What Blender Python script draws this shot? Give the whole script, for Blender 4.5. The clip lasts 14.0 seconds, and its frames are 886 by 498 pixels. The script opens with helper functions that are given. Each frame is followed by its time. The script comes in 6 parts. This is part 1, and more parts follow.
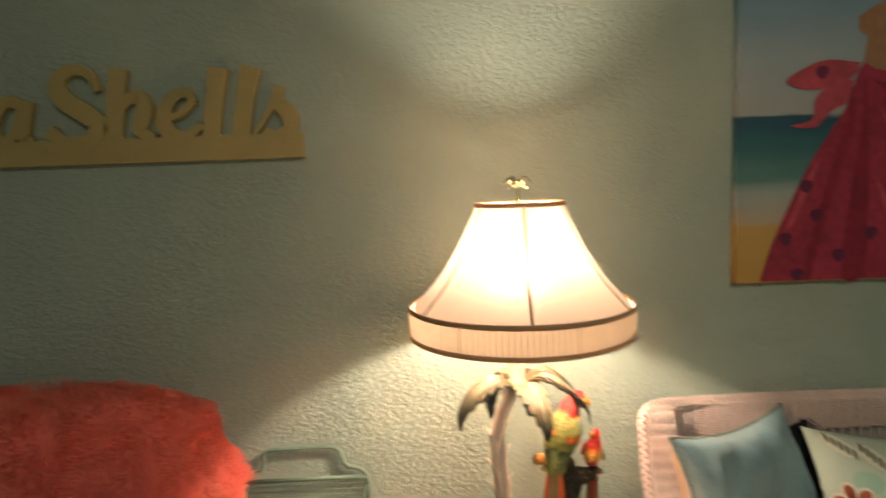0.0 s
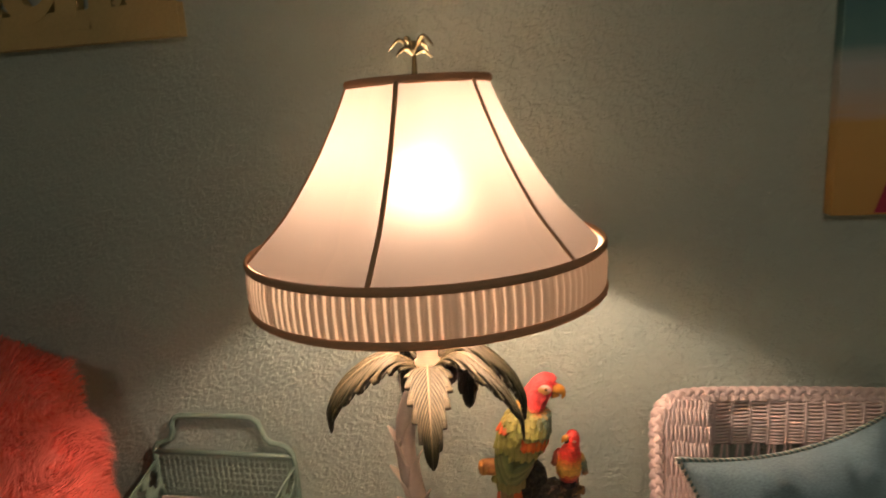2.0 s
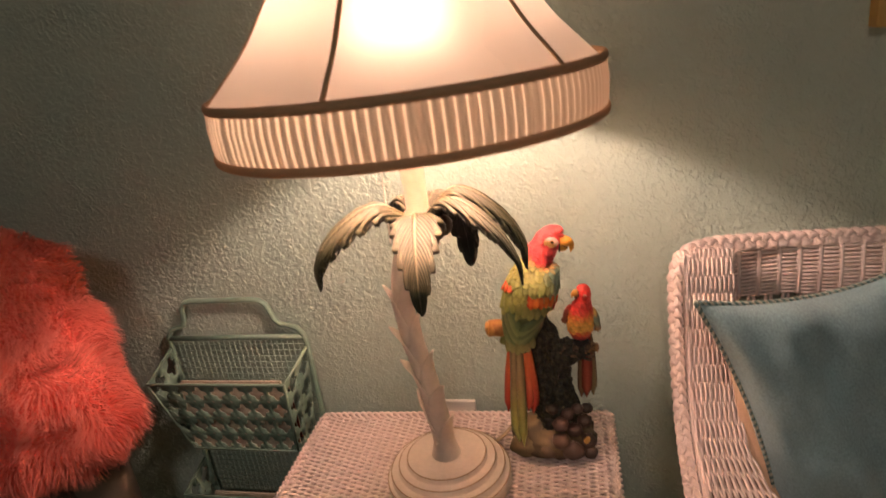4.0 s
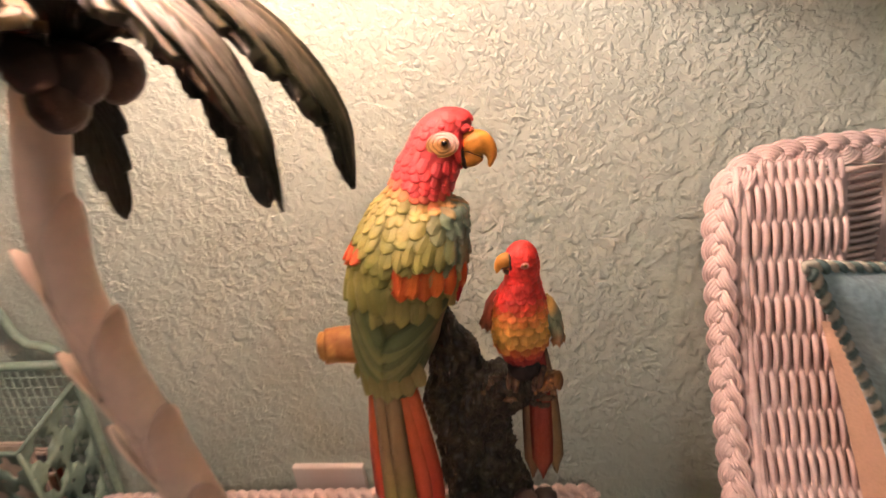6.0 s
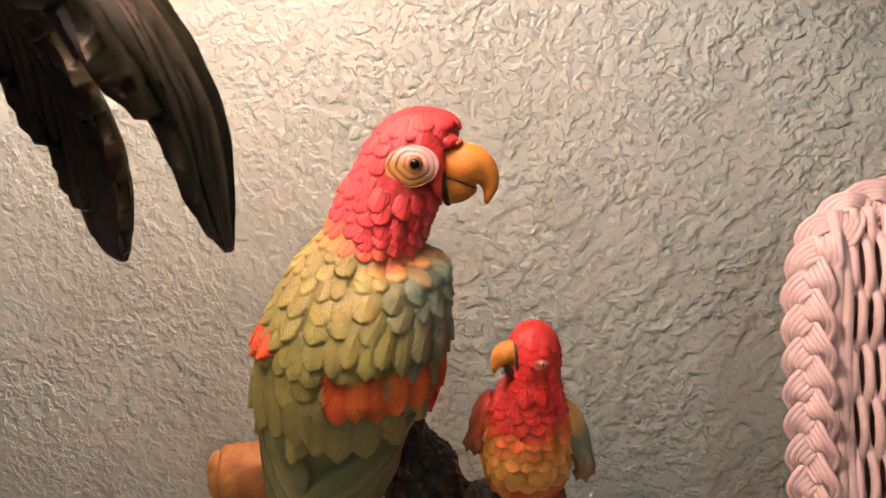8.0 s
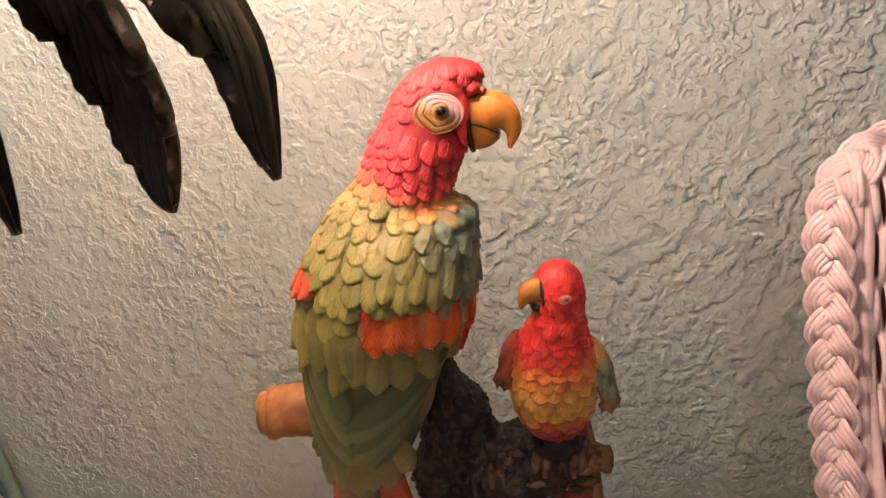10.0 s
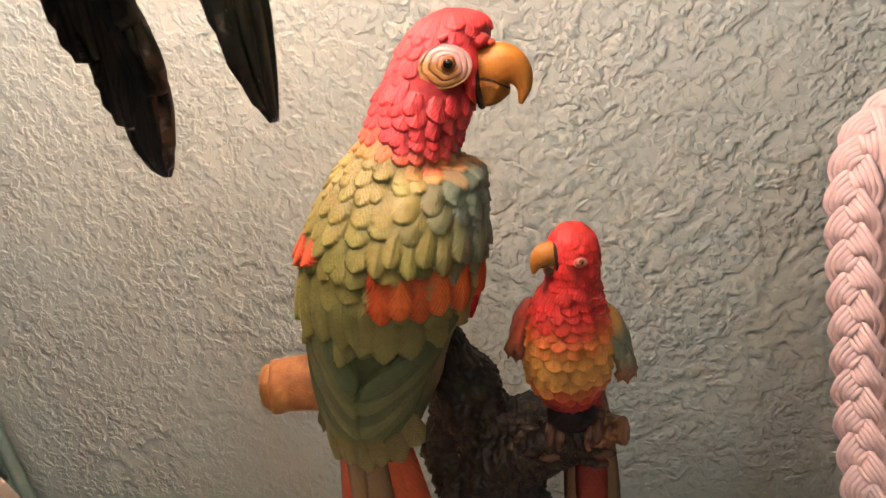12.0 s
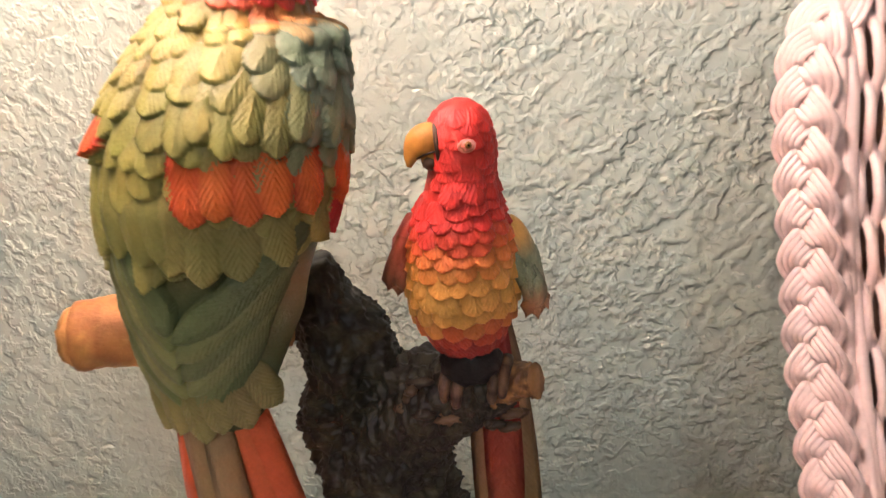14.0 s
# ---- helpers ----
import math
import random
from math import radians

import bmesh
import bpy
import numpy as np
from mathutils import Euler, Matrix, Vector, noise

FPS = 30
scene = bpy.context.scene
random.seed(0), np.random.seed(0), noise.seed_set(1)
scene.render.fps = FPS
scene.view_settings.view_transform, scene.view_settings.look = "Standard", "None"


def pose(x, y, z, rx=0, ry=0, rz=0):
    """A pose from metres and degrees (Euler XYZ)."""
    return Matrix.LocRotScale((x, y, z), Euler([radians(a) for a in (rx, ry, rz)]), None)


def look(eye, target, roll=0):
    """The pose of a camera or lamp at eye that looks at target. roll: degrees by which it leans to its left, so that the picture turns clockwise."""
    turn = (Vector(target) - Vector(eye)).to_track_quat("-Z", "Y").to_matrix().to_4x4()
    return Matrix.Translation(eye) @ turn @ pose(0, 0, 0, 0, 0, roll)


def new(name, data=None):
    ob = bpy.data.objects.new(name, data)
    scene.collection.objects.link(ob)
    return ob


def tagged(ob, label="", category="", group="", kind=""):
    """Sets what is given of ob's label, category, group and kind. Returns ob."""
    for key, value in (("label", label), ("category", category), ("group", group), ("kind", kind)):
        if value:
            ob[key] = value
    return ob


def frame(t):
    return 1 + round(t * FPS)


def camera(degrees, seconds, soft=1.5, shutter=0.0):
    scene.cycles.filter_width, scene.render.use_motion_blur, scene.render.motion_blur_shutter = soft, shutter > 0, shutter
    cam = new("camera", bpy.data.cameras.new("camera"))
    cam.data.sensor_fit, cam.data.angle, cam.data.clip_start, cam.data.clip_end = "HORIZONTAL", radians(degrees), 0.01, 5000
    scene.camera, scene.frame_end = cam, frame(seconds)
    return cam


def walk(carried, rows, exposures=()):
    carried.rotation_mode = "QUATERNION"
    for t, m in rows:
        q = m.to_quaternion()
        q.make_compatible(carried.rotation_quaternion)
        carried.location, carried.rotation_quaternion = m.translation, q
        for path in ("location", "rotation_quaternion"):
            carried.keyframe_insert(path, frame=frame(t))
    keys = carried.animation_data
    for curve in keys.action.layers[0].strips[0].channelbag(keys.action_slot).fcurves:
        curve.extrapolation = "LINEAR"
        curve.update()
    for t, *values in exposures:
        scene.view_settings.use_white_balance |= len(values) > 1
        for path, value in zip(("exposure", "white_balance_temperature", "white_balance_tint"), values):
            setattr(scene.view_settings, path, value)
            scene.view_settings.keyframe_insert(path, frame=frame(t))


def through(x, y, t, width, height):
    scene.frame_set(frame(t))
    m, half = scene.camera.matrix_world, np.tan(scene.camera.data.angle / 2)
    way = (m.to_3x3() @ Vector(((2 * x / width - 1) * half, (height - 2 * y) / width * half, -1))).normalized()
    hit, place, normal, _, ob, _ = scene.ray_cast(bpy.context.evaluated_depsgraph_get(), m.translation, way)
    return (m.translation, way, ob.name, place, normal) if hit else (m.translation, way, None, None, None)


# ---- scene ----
cam = camera(70.4, 14.0, shutter=0.5)
PATH = [
    (0, (-0.027, 0.097, 1.347), (0.038, 2.085, 1.135), -2.1),
    (0.5, (0.084, 0.137, 1.317), (0.312, 2.109, 1.077), -2.3),
    (1, (0.174, 0.303, 1.301), (0.273, 2.287, 1.073), -2.7),
    (1.5, (0.259, 0.443, 1.279), (0.131, 2.413, 0.961), -3.7),
    (2, (0.291, 0.514, 1.271), (-0.072, 2.435, 0.846), -3.6),
    (2.5, (0.305, 0.536, 1.258), (-0.224, 2.394, 0.738), -4.3),
    (2.7, (0.307, 0.539, 1.26), (-0.258, 2.377, 0.71), -4.8),
    (4.8, (0.344, 0.624, 1.068), (-0.084, 2.446, 0.362), -8.9),
    (5, (0.348, 0.673, 1.04), (-0.069, 2.493, 0.324), -8.3),
    (5.2, (0.348, 0.733, 1.016), (-0.078, 2.548, 0.291), -8.4),
    (5.5, (0.34, 0.847, 0.988), (-0.078, 2.67, 0.277), -8.4),
    (6, (0.335, 0.967, 0.965), (-0.09, 2.804, 0.299), -8.9),
    (6.5, (0.334, 1.042, 0.944), (-0.022, 2.902, 0.301), -8.6),
    (7, (0.323, 1.089, 0.94), (0.006, 2.958, 0.302), -8.8),
    (7.5, (0.312, 1.096, 0.945), (-0.002, 2.97, 0.319), -7.2),
    (8, (0.308, 1.093, 0.942), (0.0, 2.971, 0.327), -6.6),
    (8.2, (0.306, 1.091, 0.944), (-0.013, 2.964, 0.319), -6.5),
    (10.5, (0.309, 1.072, 0.933), (-0.094, 2.912, 0.261), -9.3),
    (11, (0.309, 1.067, 0.932), (-0.084, 2.909, 0.257), -9.5),
    (11.5, (0.306, 1.077, 0.927), (-0.101, 2.907, 0.23), -9.7),
    (12, (0.304, 1.084, 0.924), (-0.105, 2.908, 0.213), -9.9),
    (12.5, (0.31, 1.115, 0.887), (-0.069, 2.942, 0.165), -10.0),
    (13, (0.315, 1.154, 0.856), (0.017, 2.987, 0.113), -8.9),
    (13.5, (0.316, 1.149, 0.861), (0.041, 2.994, 0.141), -8.8),
    (14, (0.317, 1.125, 0.872), (0.062, 2.971, 0.147), -8.8),
]
EXPOSURES = [(0, 0.96, 7150, 11), (0.6, 0.62, 7050, 13), (1.0, 0.38, 7050, 15), (1.5, 0.10, 7100, 18), (2.0, -0.06, 7200, 22), (2.5, -0.13, 7450, 28), (5.0, 0.46, 6900, 28), (5.5, 0.46, 6800, 29), (6.5, 0.25, 6480, 32), (7.5, 0.13, 6300, 33), (10.5, 0.20, 6180, 30), (11.5, 0.21, 6050, 27), (12.5, 0.22, 6020, 27), (13.2, 0.84, 5950, 23), (14.0, 0.88, 5800, 22)]
walk(cam, [(t, look(eye, target, roll)) for t, eye, target, roll in PATH], EXPOSURES)

# ---- light: a dim room; the table lamp carries the scene, plus an added fill ----
world = bpy.data.worlds.new("room_world")
scene.world = world
world.use_nodes = True
world.node_tree.nodes["Background"].inputs[0].default_value = (0.5, 0.55, 0.6, 1)
world.node_tree.nodes["Background"].inputs[1].default_value = 0.02
BULB_STRENGTH = 330.0
ROOM_FILL = 11.0
WALL_RELIEF = 0.68          # depth of the plaster texture


# ---- small tools ----
def clamp(v, a=0.0, b=1.0):
    return max(a, min(b, v))


def smooth(a, b, v):
    t = clamp((v - a) / (b - a))
    return t * t * (3 - 2 * t)


def mix(a, b, t):
    return tuple(p + (q - p) * t for p, q in zip(a, b))


def spline(keys, u):
    """Smooth curve through keys [(u, value or tuple)]."""
    us = [k[0] for k in keys]
    u = clamp(u, us[0], us[-1])
    i = max(k for k in range(len(us) - 1) if us[k] <= u)
    vals = [np.array(k[1], float) for k in keys]
    h = us[i + 1] - us[i]
    t = (u - us[i]) / h

    def slope(j):
        if j == 0:
            return (vals[1] - vals[0]) / (us[1] - us[0])
        if j == len(us) - 1:
            return (vals[-1] - vals[-2]) / (us[-1] - us[-2])
        return (vals[j + 1] - vals[j - 1]) / (us[j + 1] - us[j - 1])
    a, b, m, n = vals[i], vals[i + 1], slope(i) * h, slope(i + 1) * h
    return (2 * t**3 - 3 * t**2 + 1) * a + (t**3 - 2 * t**2 + t) * m + (-2 * t**3 + 3 * t**2) * b + (t**3 - t**2) * n


def curve_points(pts, n):
    """n points along a smooth curve through pts."""
    pts = [np.array(p, float) for p in pts]
    d = [0.0]
    for p, q in zip(pts, pts[1:]):
        d.append(d[-1] + float(np.linalg.norm(q - p)) + 1e-9)
    keys = list(zip(d, pts))
    return [spline(keys, d[-1] * k / (n - 1)) for k in range(n)]


class Build:
    """Gathers verts, faces, colours and material slots of one mesh."""

    def __init__(self):
        self.v, self.f, self.c, self.m = [], [], [], []

    def add(self, verts, faces, colour=(1, 1, 1), slot=0):
        o = len(self.v)
        self.v += [tuple(map(float, p)) for p in verts]
        self.f += [tuple(o + i for i in f) for f in faces]
        self.m += [slot] * len(faces)
        self.c += list(colour) if isinstance(colour, list) else [colour] * len(verts)

    def tube(self, pts, r, n=6, colour=(1, 1, 1), slot=0, closed=False, flat=1.0, up=None, caps=True):
        pts = np.array(pts, float)
        k = len(pts)
        rs = np.full(k, r, float) if np.isscalar(r) else np.array(r, float)
        tan = np.empty_like(pts)
        tan[1:-1] = pts[2:] - pts[:-2]
        if closed:
            tan[0], tan[-1] = pts[1] - pts[-1], pts[0] - pts[-2]
        else:
            tan[0], tan[-1] = pts[1] - pts[0], pts[-1] - pts[-2]
        tan /= np.linalg.norm(tan, axis=1)[:, None] + 1e-12
        if up is None:
            ref = np.array((0, 0, 1.0)) if abs(tan[0][2]) < 0.9 else np.array((1.0, 0, 0))
            side = np.cross(tan[0], ref)
            sides = []
            for t in tan:
                side = side - t * side.dot(t)
                side = side / (np.linalg.norm(side) + 1e-12)
                sides.append(side)
            sides = np.array(sides)
        else:
            sides = np.cross(tan, np.array(up, float))
            sides /= np.linalg.norm(sides, axis=1)[:, None] + 1e-12
        ups = np.cross(sides, tan)
        ang = np.linspace(0, 2 * np.pi, n, endpoint=False)
        ring = pts[:, None] + rs[:, None, None] * (np.cos(ang)[None, :, None] * sides[:, None] + flat * np.sin(ang)[None, :, None] * ups[:, None])
        faces = []
        for i in range(k if closed else k - 1):
            j = (i + 1) % k
            for a in range(n):
                b = (a + 1) % n
                faces.append((i * n + a, i * n + b, j * n + b, j * n + a))
        if caps and not closed:
            faces += [tuple(range(n))[::-1], tuple((k - 1) * n + a for a in range(n))]
        self.add(ring.reshape(-1, 3), faces, colour, slot)

    def lathe(self, prof, n=40, centre=(0, 0, 0), colour=(1, 1, 1), slot=0, cap=True, ripple=None):
        """prof: (radius, z) from bottom to top."""
        v, f = [], []
        for i, (r, z) in enumerate(prof):
            for a in range(n):
                t = 2 * math.pi * a / n
                q = r + (ripple(i, a) if ripple else 0.0)
                v.append((centre[0] + q * math.cos(t), centre[1] + q * math.sin(t), centre[2] + z))
        for i in range(len(prof) - 1):
            for a in range(n):
                b = (a + 1) % n
                f.append((i * n + a, i * n + b, (i + 1) * n + b, (i + 1) * n + a))
        if cap:
            f += [tuple(range(n))[::-1], tuple((len(prof) - 1) * n + a for a in range(n))]
        self.add(v, f, colour, slot)

    def blob(self, c, r, n=14, colour=(1, 1, 1), slot=0, turn=None, rough=0.0, freq=40.0):
        """An ellipsoid with uneven surface."""
        v, f = [], []
        m = max(6, n // 2)
        r = (r, r, r) if np.isscalar(r) else r
        for i in range(m + 1):
            p = math.pi * i / m
            for a in range(n):
                t = 2 * math.pi * a / n
                q = Vector((math.sin(p) * math.cos(t), math.sin(p) * math.sin(t), math.cos(p)))
                s = 1.0
                if rough:
                    s += rough * noise.noise(Vector(c) * 37 + q * freq * 0.05)
                q = Vector((q.x * r[0], q.y * r[1], q.z * r[2])) * s
                if turn:
                    q = turn @ q
                v.append(Vector(c) + q)
        for i in range(m):
            for a in range(n):
                b = (a + 1) % n
                f.append((i * n + a, (i + 1) * n + a, (i + 1) * n + b, i * n + b))
        self.add(v, f, colour, slot)

    def grid(self, fn, nu, nv, colour=(1, 1, 1), slot=0, flip=False):
        """Sheet of fn(u, v), u and v from 0 to 1."""
        v = [fn(i / nu, j / nv) for i in range(nu + 1) for j in range(nv + 1)]
        f = []
        for i in range(nu):
            for j in range(nv):
                q = (i * (nv + 1) + j, (i + 1) * (nv + 1) + j, (i + 1) * (nv + 1) + j + 1, i * (nv + 1) + j + 1)
                f.append(q[::-1] if flip else q)
        if callable(colour):
            colour = [colour(i / nu, j / nv) for i in range(nu + 1) for j in range(nv + 1)]
        self.add(v, f, colour, slot)

    def box(self, c, s, colour=(1, 1, 1), slot=0, bevel=0.0, turn=None):
        bm = bmesh.new()
        bmesh.ops.create_cube(bm, size=1, matrix=Matrix.Diagonal((*s, 1)))
        if bevel:
            bmesh.ops.bevel(bm, geom=list(bm.edges), offset=bevel, segments=2, profile=0.6, affect="EDGES")
        bm.verts.ensure_lookup_table()
        bm.verts.index_update()
        vs = [Vector(c) + ((turn @ v.co) if turn else v.co) for v in bm.verts]
        fs = [tuple(v.index for v in f.verts) for f in bm.faces]
        bm.free()
        self.add(vs, fs, colour, slot)

    def mesh(self, name, mats, soft=True, paint=False):
        me = bpy.data.meshes.new(name)
        me.from_pydata(self.v, [], self.f)
        for m in mats if isinstance(mats, (list, tuple)) else [mats]:
            me.materials.append(m)
        me.polygons.foreach_set("material_index", self.m)
        if soft:
            me.polygons.foreach_set("use_smooth", [True] * len(me.polygons))
        if paint:
            at = me.color_attributes.new("paint", "FLOAT_COLOR", "POINT")
            flat = np.ones((len(self.v), 4), np.float32)
            flat[:] = np.array([c if len(c) == 4 else (*c, 0.0) for c in self.c], np.float32)
            at.data.foreach_set("color", flat.ravel())
        me.update()
        return me


def thing(name, label, category, at=(0, 0, 0), turn=0.0, group="", kind=""):
    ob = new(name)
    ob.empty_display_size = 0.05
    ob.matrix_basis = pose(*at, 0, 0, turn)
    return tagged(ob, label, category, group, kind)


def part(name, built, material, parent=None, label="", soft=True, paint=False, kind=""):
    """Links what was built as one mesh under a thing; its coordinates are the thing's own."""
    ob = new(name, built.mesh(name, material, soft, paint))
    ob.parent = parent
    return tagged(ob, label, kind=kind)


def single(name, built, material, label, category, soft=True, paint=False, group="", kind=""):
    return tagged(new(name, built.mesh(name, material, soft, paint)), label, category, group, kind)


# ---- materials ----
def mat(name, colour=(0.5, 0.5, 0.5), rough=0.5, metal=0.0, bump=0.0, scale=60.0, stain=0.12, stain_scale=6.0, depth=0.002, spec=0.5, paint=False, sheen=0.0):
    """Principled surface with a coarse stain, a fine grain and a fine relief."""
    m = bpy.data.materials.new(name)
    m.use_nodes = True
    n, l = m.node_tree.nodes, m.node_tree.links
    p = n["Principled BSDF"]
    p.inputs["Roughness"].default_value = rough
    p.inputs["Metallic"].default_value = metal
    p.inputs["Specular IOR Level"].default_value = spec
    if sheen:
        p.inputs["Sheen Weight"].default_value = sheen
    co = n.new("ShaderNodeTexCoord")
    coarse, fine = n.new("ShaderNodeTexNoise"), n.new("ShaderNodeTexNoise")
    coarse.inputs["Scale"].default_value, fine.inputs["Scale"].default_value = stain_scale, scale
    coarse.inputs["Detail"].default_value, fine.inputs["Detail"].default_value = 4, 3
    l.new(co.outputs["Object"], coarse.inputs["Vector"])
    l.new(co.outputs["Object"], fine.inputs["Vector"])
    add = n.new("ShaderNodeMath")
    add.operation = "ADD"
    l.new(coarse.outputs["Fac"], add.inputs[0])
    l.new(fine.outputs["Fac"], add.inputs[1])
    ramp = n.new("ShaderNodeMapRange")
    ramp.inputs["From Min"].default_value, ramp.inputs["From Max"].default_value = 0.6, 1.4
    ramp.inputs["To Min"].default_value, ramp.inputs["To Max"].default_value = 1 - stain, 1 + stain
    l.new(add.outputs[0], ramp.inputs["Value"])
    mul = n.new("ShaderNodeVectorMath")
    mul.operation = "SCALE"
    l.new(ramp.outputs[0], mul.inputs["Scale"])
    if paint:
        at = n.new("ShaderNodeAttribute")
        at.attribute_name = "paint"
        l.new(at.outputs["Color"], mul.inputs[0])
    else:
        mul.inputs[0].default_value = colour
    l.new(mul.outputs[0], p.inputs["Base Color"])
    if bump:
        b = n.new("ShaderNodeBump")
        b.inputs["Strength"].default_value, b.inputs["Distance"].default_value = bump, depth
        l.new(fine.outputs["Fac"], b.inputs["Height"])
        l.new(b.outputs[0], p.inputs["Normal"])
        if paint:
            # combed barbs of moulded feathers, from the phase kept with the paint
            ph, sn, c = n.new("ShaderNodeMath"), n.new("ShaderNodeMath"), n.new("ShaderNodeBump")
            ph.operation, sn.operation = "MULTIPLY", "SINE"
            ph.inputs[1].default_value = 2 * math.pi * 15
            l.new(at.outputs["Alpha"], ph.inputs[0])
            l.new(ph.outputs[0], sn.inputs[0])
            l.new(sn.outputs[0], c.inputs["Height"])
            c.inputs["Strength"].default_value, c.inputs["Distance"].default_value = 0.16, 0.00025
            l.new(c.outputs[0], b.inputs["Normal"])
    return m


def wall_paint(name, colour):
    """Sprayed and knocked-down plaster under satin sage paint: flat islands with sharp rims, and fine spatter."""
    m = mat(name, colour, 0.55, stain=0.05, stain_scale=2.5, scale=300, spec=0.4)
    n, l = m.node_tree.nodes, m.node_tree.links
    p = n["Principled BSDF"]
    co = n.new("ShaderNodeTexCoord")

    def tex(scale, detail, vector, rough=0.5):
        t = n.new("ShaderNodeTexNoise")
        t.inputs["Scale"].default_value, t.inputs["Detail"].default_value, t.inputs["Roughness"].default_value = scale, detail, rough
        l.new(vector, t.inputs["Vector"])
        return t

    def math_node(op, a, b, c=None):
        k = n.new("ShaderNodeMath")
        k.operation = op
        for i, q in enumerate((a, b, c)):
            if q is None:
                continue
            if isinstance(q, (int, float)):
                k.inputs[i].default_value = q
            else:
                l.new(q, k.inputs[i])
        return k.outputs[0]

    def step(value, lo, hi):
        r = n.new("ShaderNodeMapRange")
        r.interpolation_type = "SMOOTHSTEP"
        r.inputs["From Min"].default_value, r.inputs["From Max"].default_value = lo, hi
        l.new(value, r.inputs["Value"])
        return r.outputs[0]

    warp = tex(60, 2, co.outputs["Object"])
    sc = n.new("ShaderNodeVectorMath")
    sc.operation = "SCALE"
    sc.inputs["Scale"].default_value = 0.007
    l.new(warp.outputs["Color"], sc.inputs[0])
    ad = n.new("ShaderNodeVectorMath")
    l.new(co.outputs["Object"], ad.inputs[0])
    l.new(sc.outputs[0], ad.inputs[1])
    islands = step(tex(105, 2.2, ad.outputs[0]).outputs["Fac"], 0.43, 0.585)
    small = step(tex(215, 1.5, ad.outputs[0]).outputs["Fac"], 0.46, 0.62)
    patch = step(tex(9, 2, co.outputs["Object"]).outputs["Fac"], 0.35, 0.6)
    spatter = math_node("MULTIPLY", small, math_node("MULTIPLY_ADD", patch, 0.45, 0.20))
    swell = math_node("MULTIPLY", tex(38, 2, co.outputs["Object"]).outputs["Fac"], 0.5)
    fine = math_node("MULTIPLY", tex(520, 2, co.outputs["Object"]).outputs["Fac"], 0.12)
    height = math_node("ADD", math_node("ADD", math_node("MULTIPLY", islands, math_node("MULTIPLY_ADD", patch, 0.2, 0.55)), spatter), math_node("ADD", swell, fine))
    b = n.new("ShaderNodeBump")
    b.inputs["Strength"].default_value, b.inputs["Distance"].default_value = WALL_RELIEF, 0.0017
    l.new(height, b.inputs["Height"])
    l.new(b.outputs[0], p.inputs["Normal"])
    return m


def cloth_glow(name, colour, through=0.5, ahead=0.0):
    """Thin lampshade cloth that lets light through."""
    m = bpy.data.materials.new(name)
    m.use_nodes = True
    n, l = m.node_tree.nodes, m.node_tree.links
    p, out = n["Principled BSDF"], n["Material Output"]
    p.inputs["Base Color"].default_value = (*colour, 1)
    p.inputs["Roughness"].default_value = 0.85
    tr = n.new("ShaderNodeBsdfTranslucent")
    mx = n.new("ShaderNodeMixShader")
    mx.inputs[0].default_value = through
    co, ns = n.new("ShaderNodeTexCoord"), n.new("ShaderNodeTexNoise")
    ns.inputs["Scale"].default_value, ns.inputs["Detail"].default_value = 45, 5
    l.new(co.outputs["Object"], ns.inputs["Vector"])
    rg = n.new("ShaderNodeMapRange")
    rg.inputs["To Min"].default_value, rg.inputs["To Max"].default_value = 0.88, 1.06
    l.new(ns.outputs["Fac"], rg.inputs["Value"])
    sc = n.new("ShaderNodeVectorMath")
    sc.operation = "SCALE"
    sc.inputs[0].default_value = colour
    l.new(rg.outputs[0], sc.inputs["Scale"])
    l.new(sc.outputs[0], tr.inputs["Color"])
    l.new(p.outputs[0], mx.inputs[1])
    l.new(tr.outputs[0], mx.inputs[2])
    l.new(mx.outputs[0], out.inputs["Surface"])
    if ahead:
        # part of the light keeps its way through the thin weave and is only spread
        rf, m2 = n.new("ShaderNodeBsdfRefraction"), n.new("ShaderNodeMixShader")
        rf.inputs["IOR"].default_value, rf.inputs["Roughness"].default_value = 1.35, 1.0
        l.new(sc.outputs[0], rf.inputs["Color"])
        m2.inputs[0].default_value = ahead
        l.new(mx.outputs[0], m2.inputs[1])
        l.new(rf.outputs[0], m2.inputs[2])
        l.new(m2.outputs[0], out.inputs["Surface"])
    return m


def glow(name, colour, strength):
    m = bpy.data.materials.new(name)
    m.use_nodes = True
    n, l = m.node_tree.nodes, m.node_tree.links
    e = n.new("ShaderNodeEmission")
    e.inputs[0].default_value, e.inputs[1].default_value = (*colour, 1), strength
    l.new(e.outputs[0], n["Material Output"].inputs["Surface"])
    return m


WALL = wall_paint("sage_plaster", (0.42, 0.505, 0.435))
CEIL = mat("ceiling_white", (0.72, 0.71, 0.68), 0.9, bump=0.4, scale=120)
CARPET = mat("beige_carpet", (0.30, 0.26, 0.21), 0.95, bump=0.8, scale=400, depth=0.004)
WICKER = mat("painted_wicker", (0.76, 0.60, 0.55), 0.42, bump=0.15, scale=350, stain=0.10, stain_scale=22, depth=0.0006)
GAP_SHADOW = mat("weave_gap_shadow", (0.30, 0.20, 0.16), 0.8, bump=0.3, scale=200)
LAMP_BODY = mat("cream_resin", (0.72, 0.62, 0.53), 0.5, bump=0.15, scale=160, stain=0.08, stain_scale=18, depth=0.0008)
PAINTED = mat("hand_painted_resin", rough=0.52, bump=0.35, scale=900, stain=0.12, stain_scale=120, depth=0.0006, paint=True)
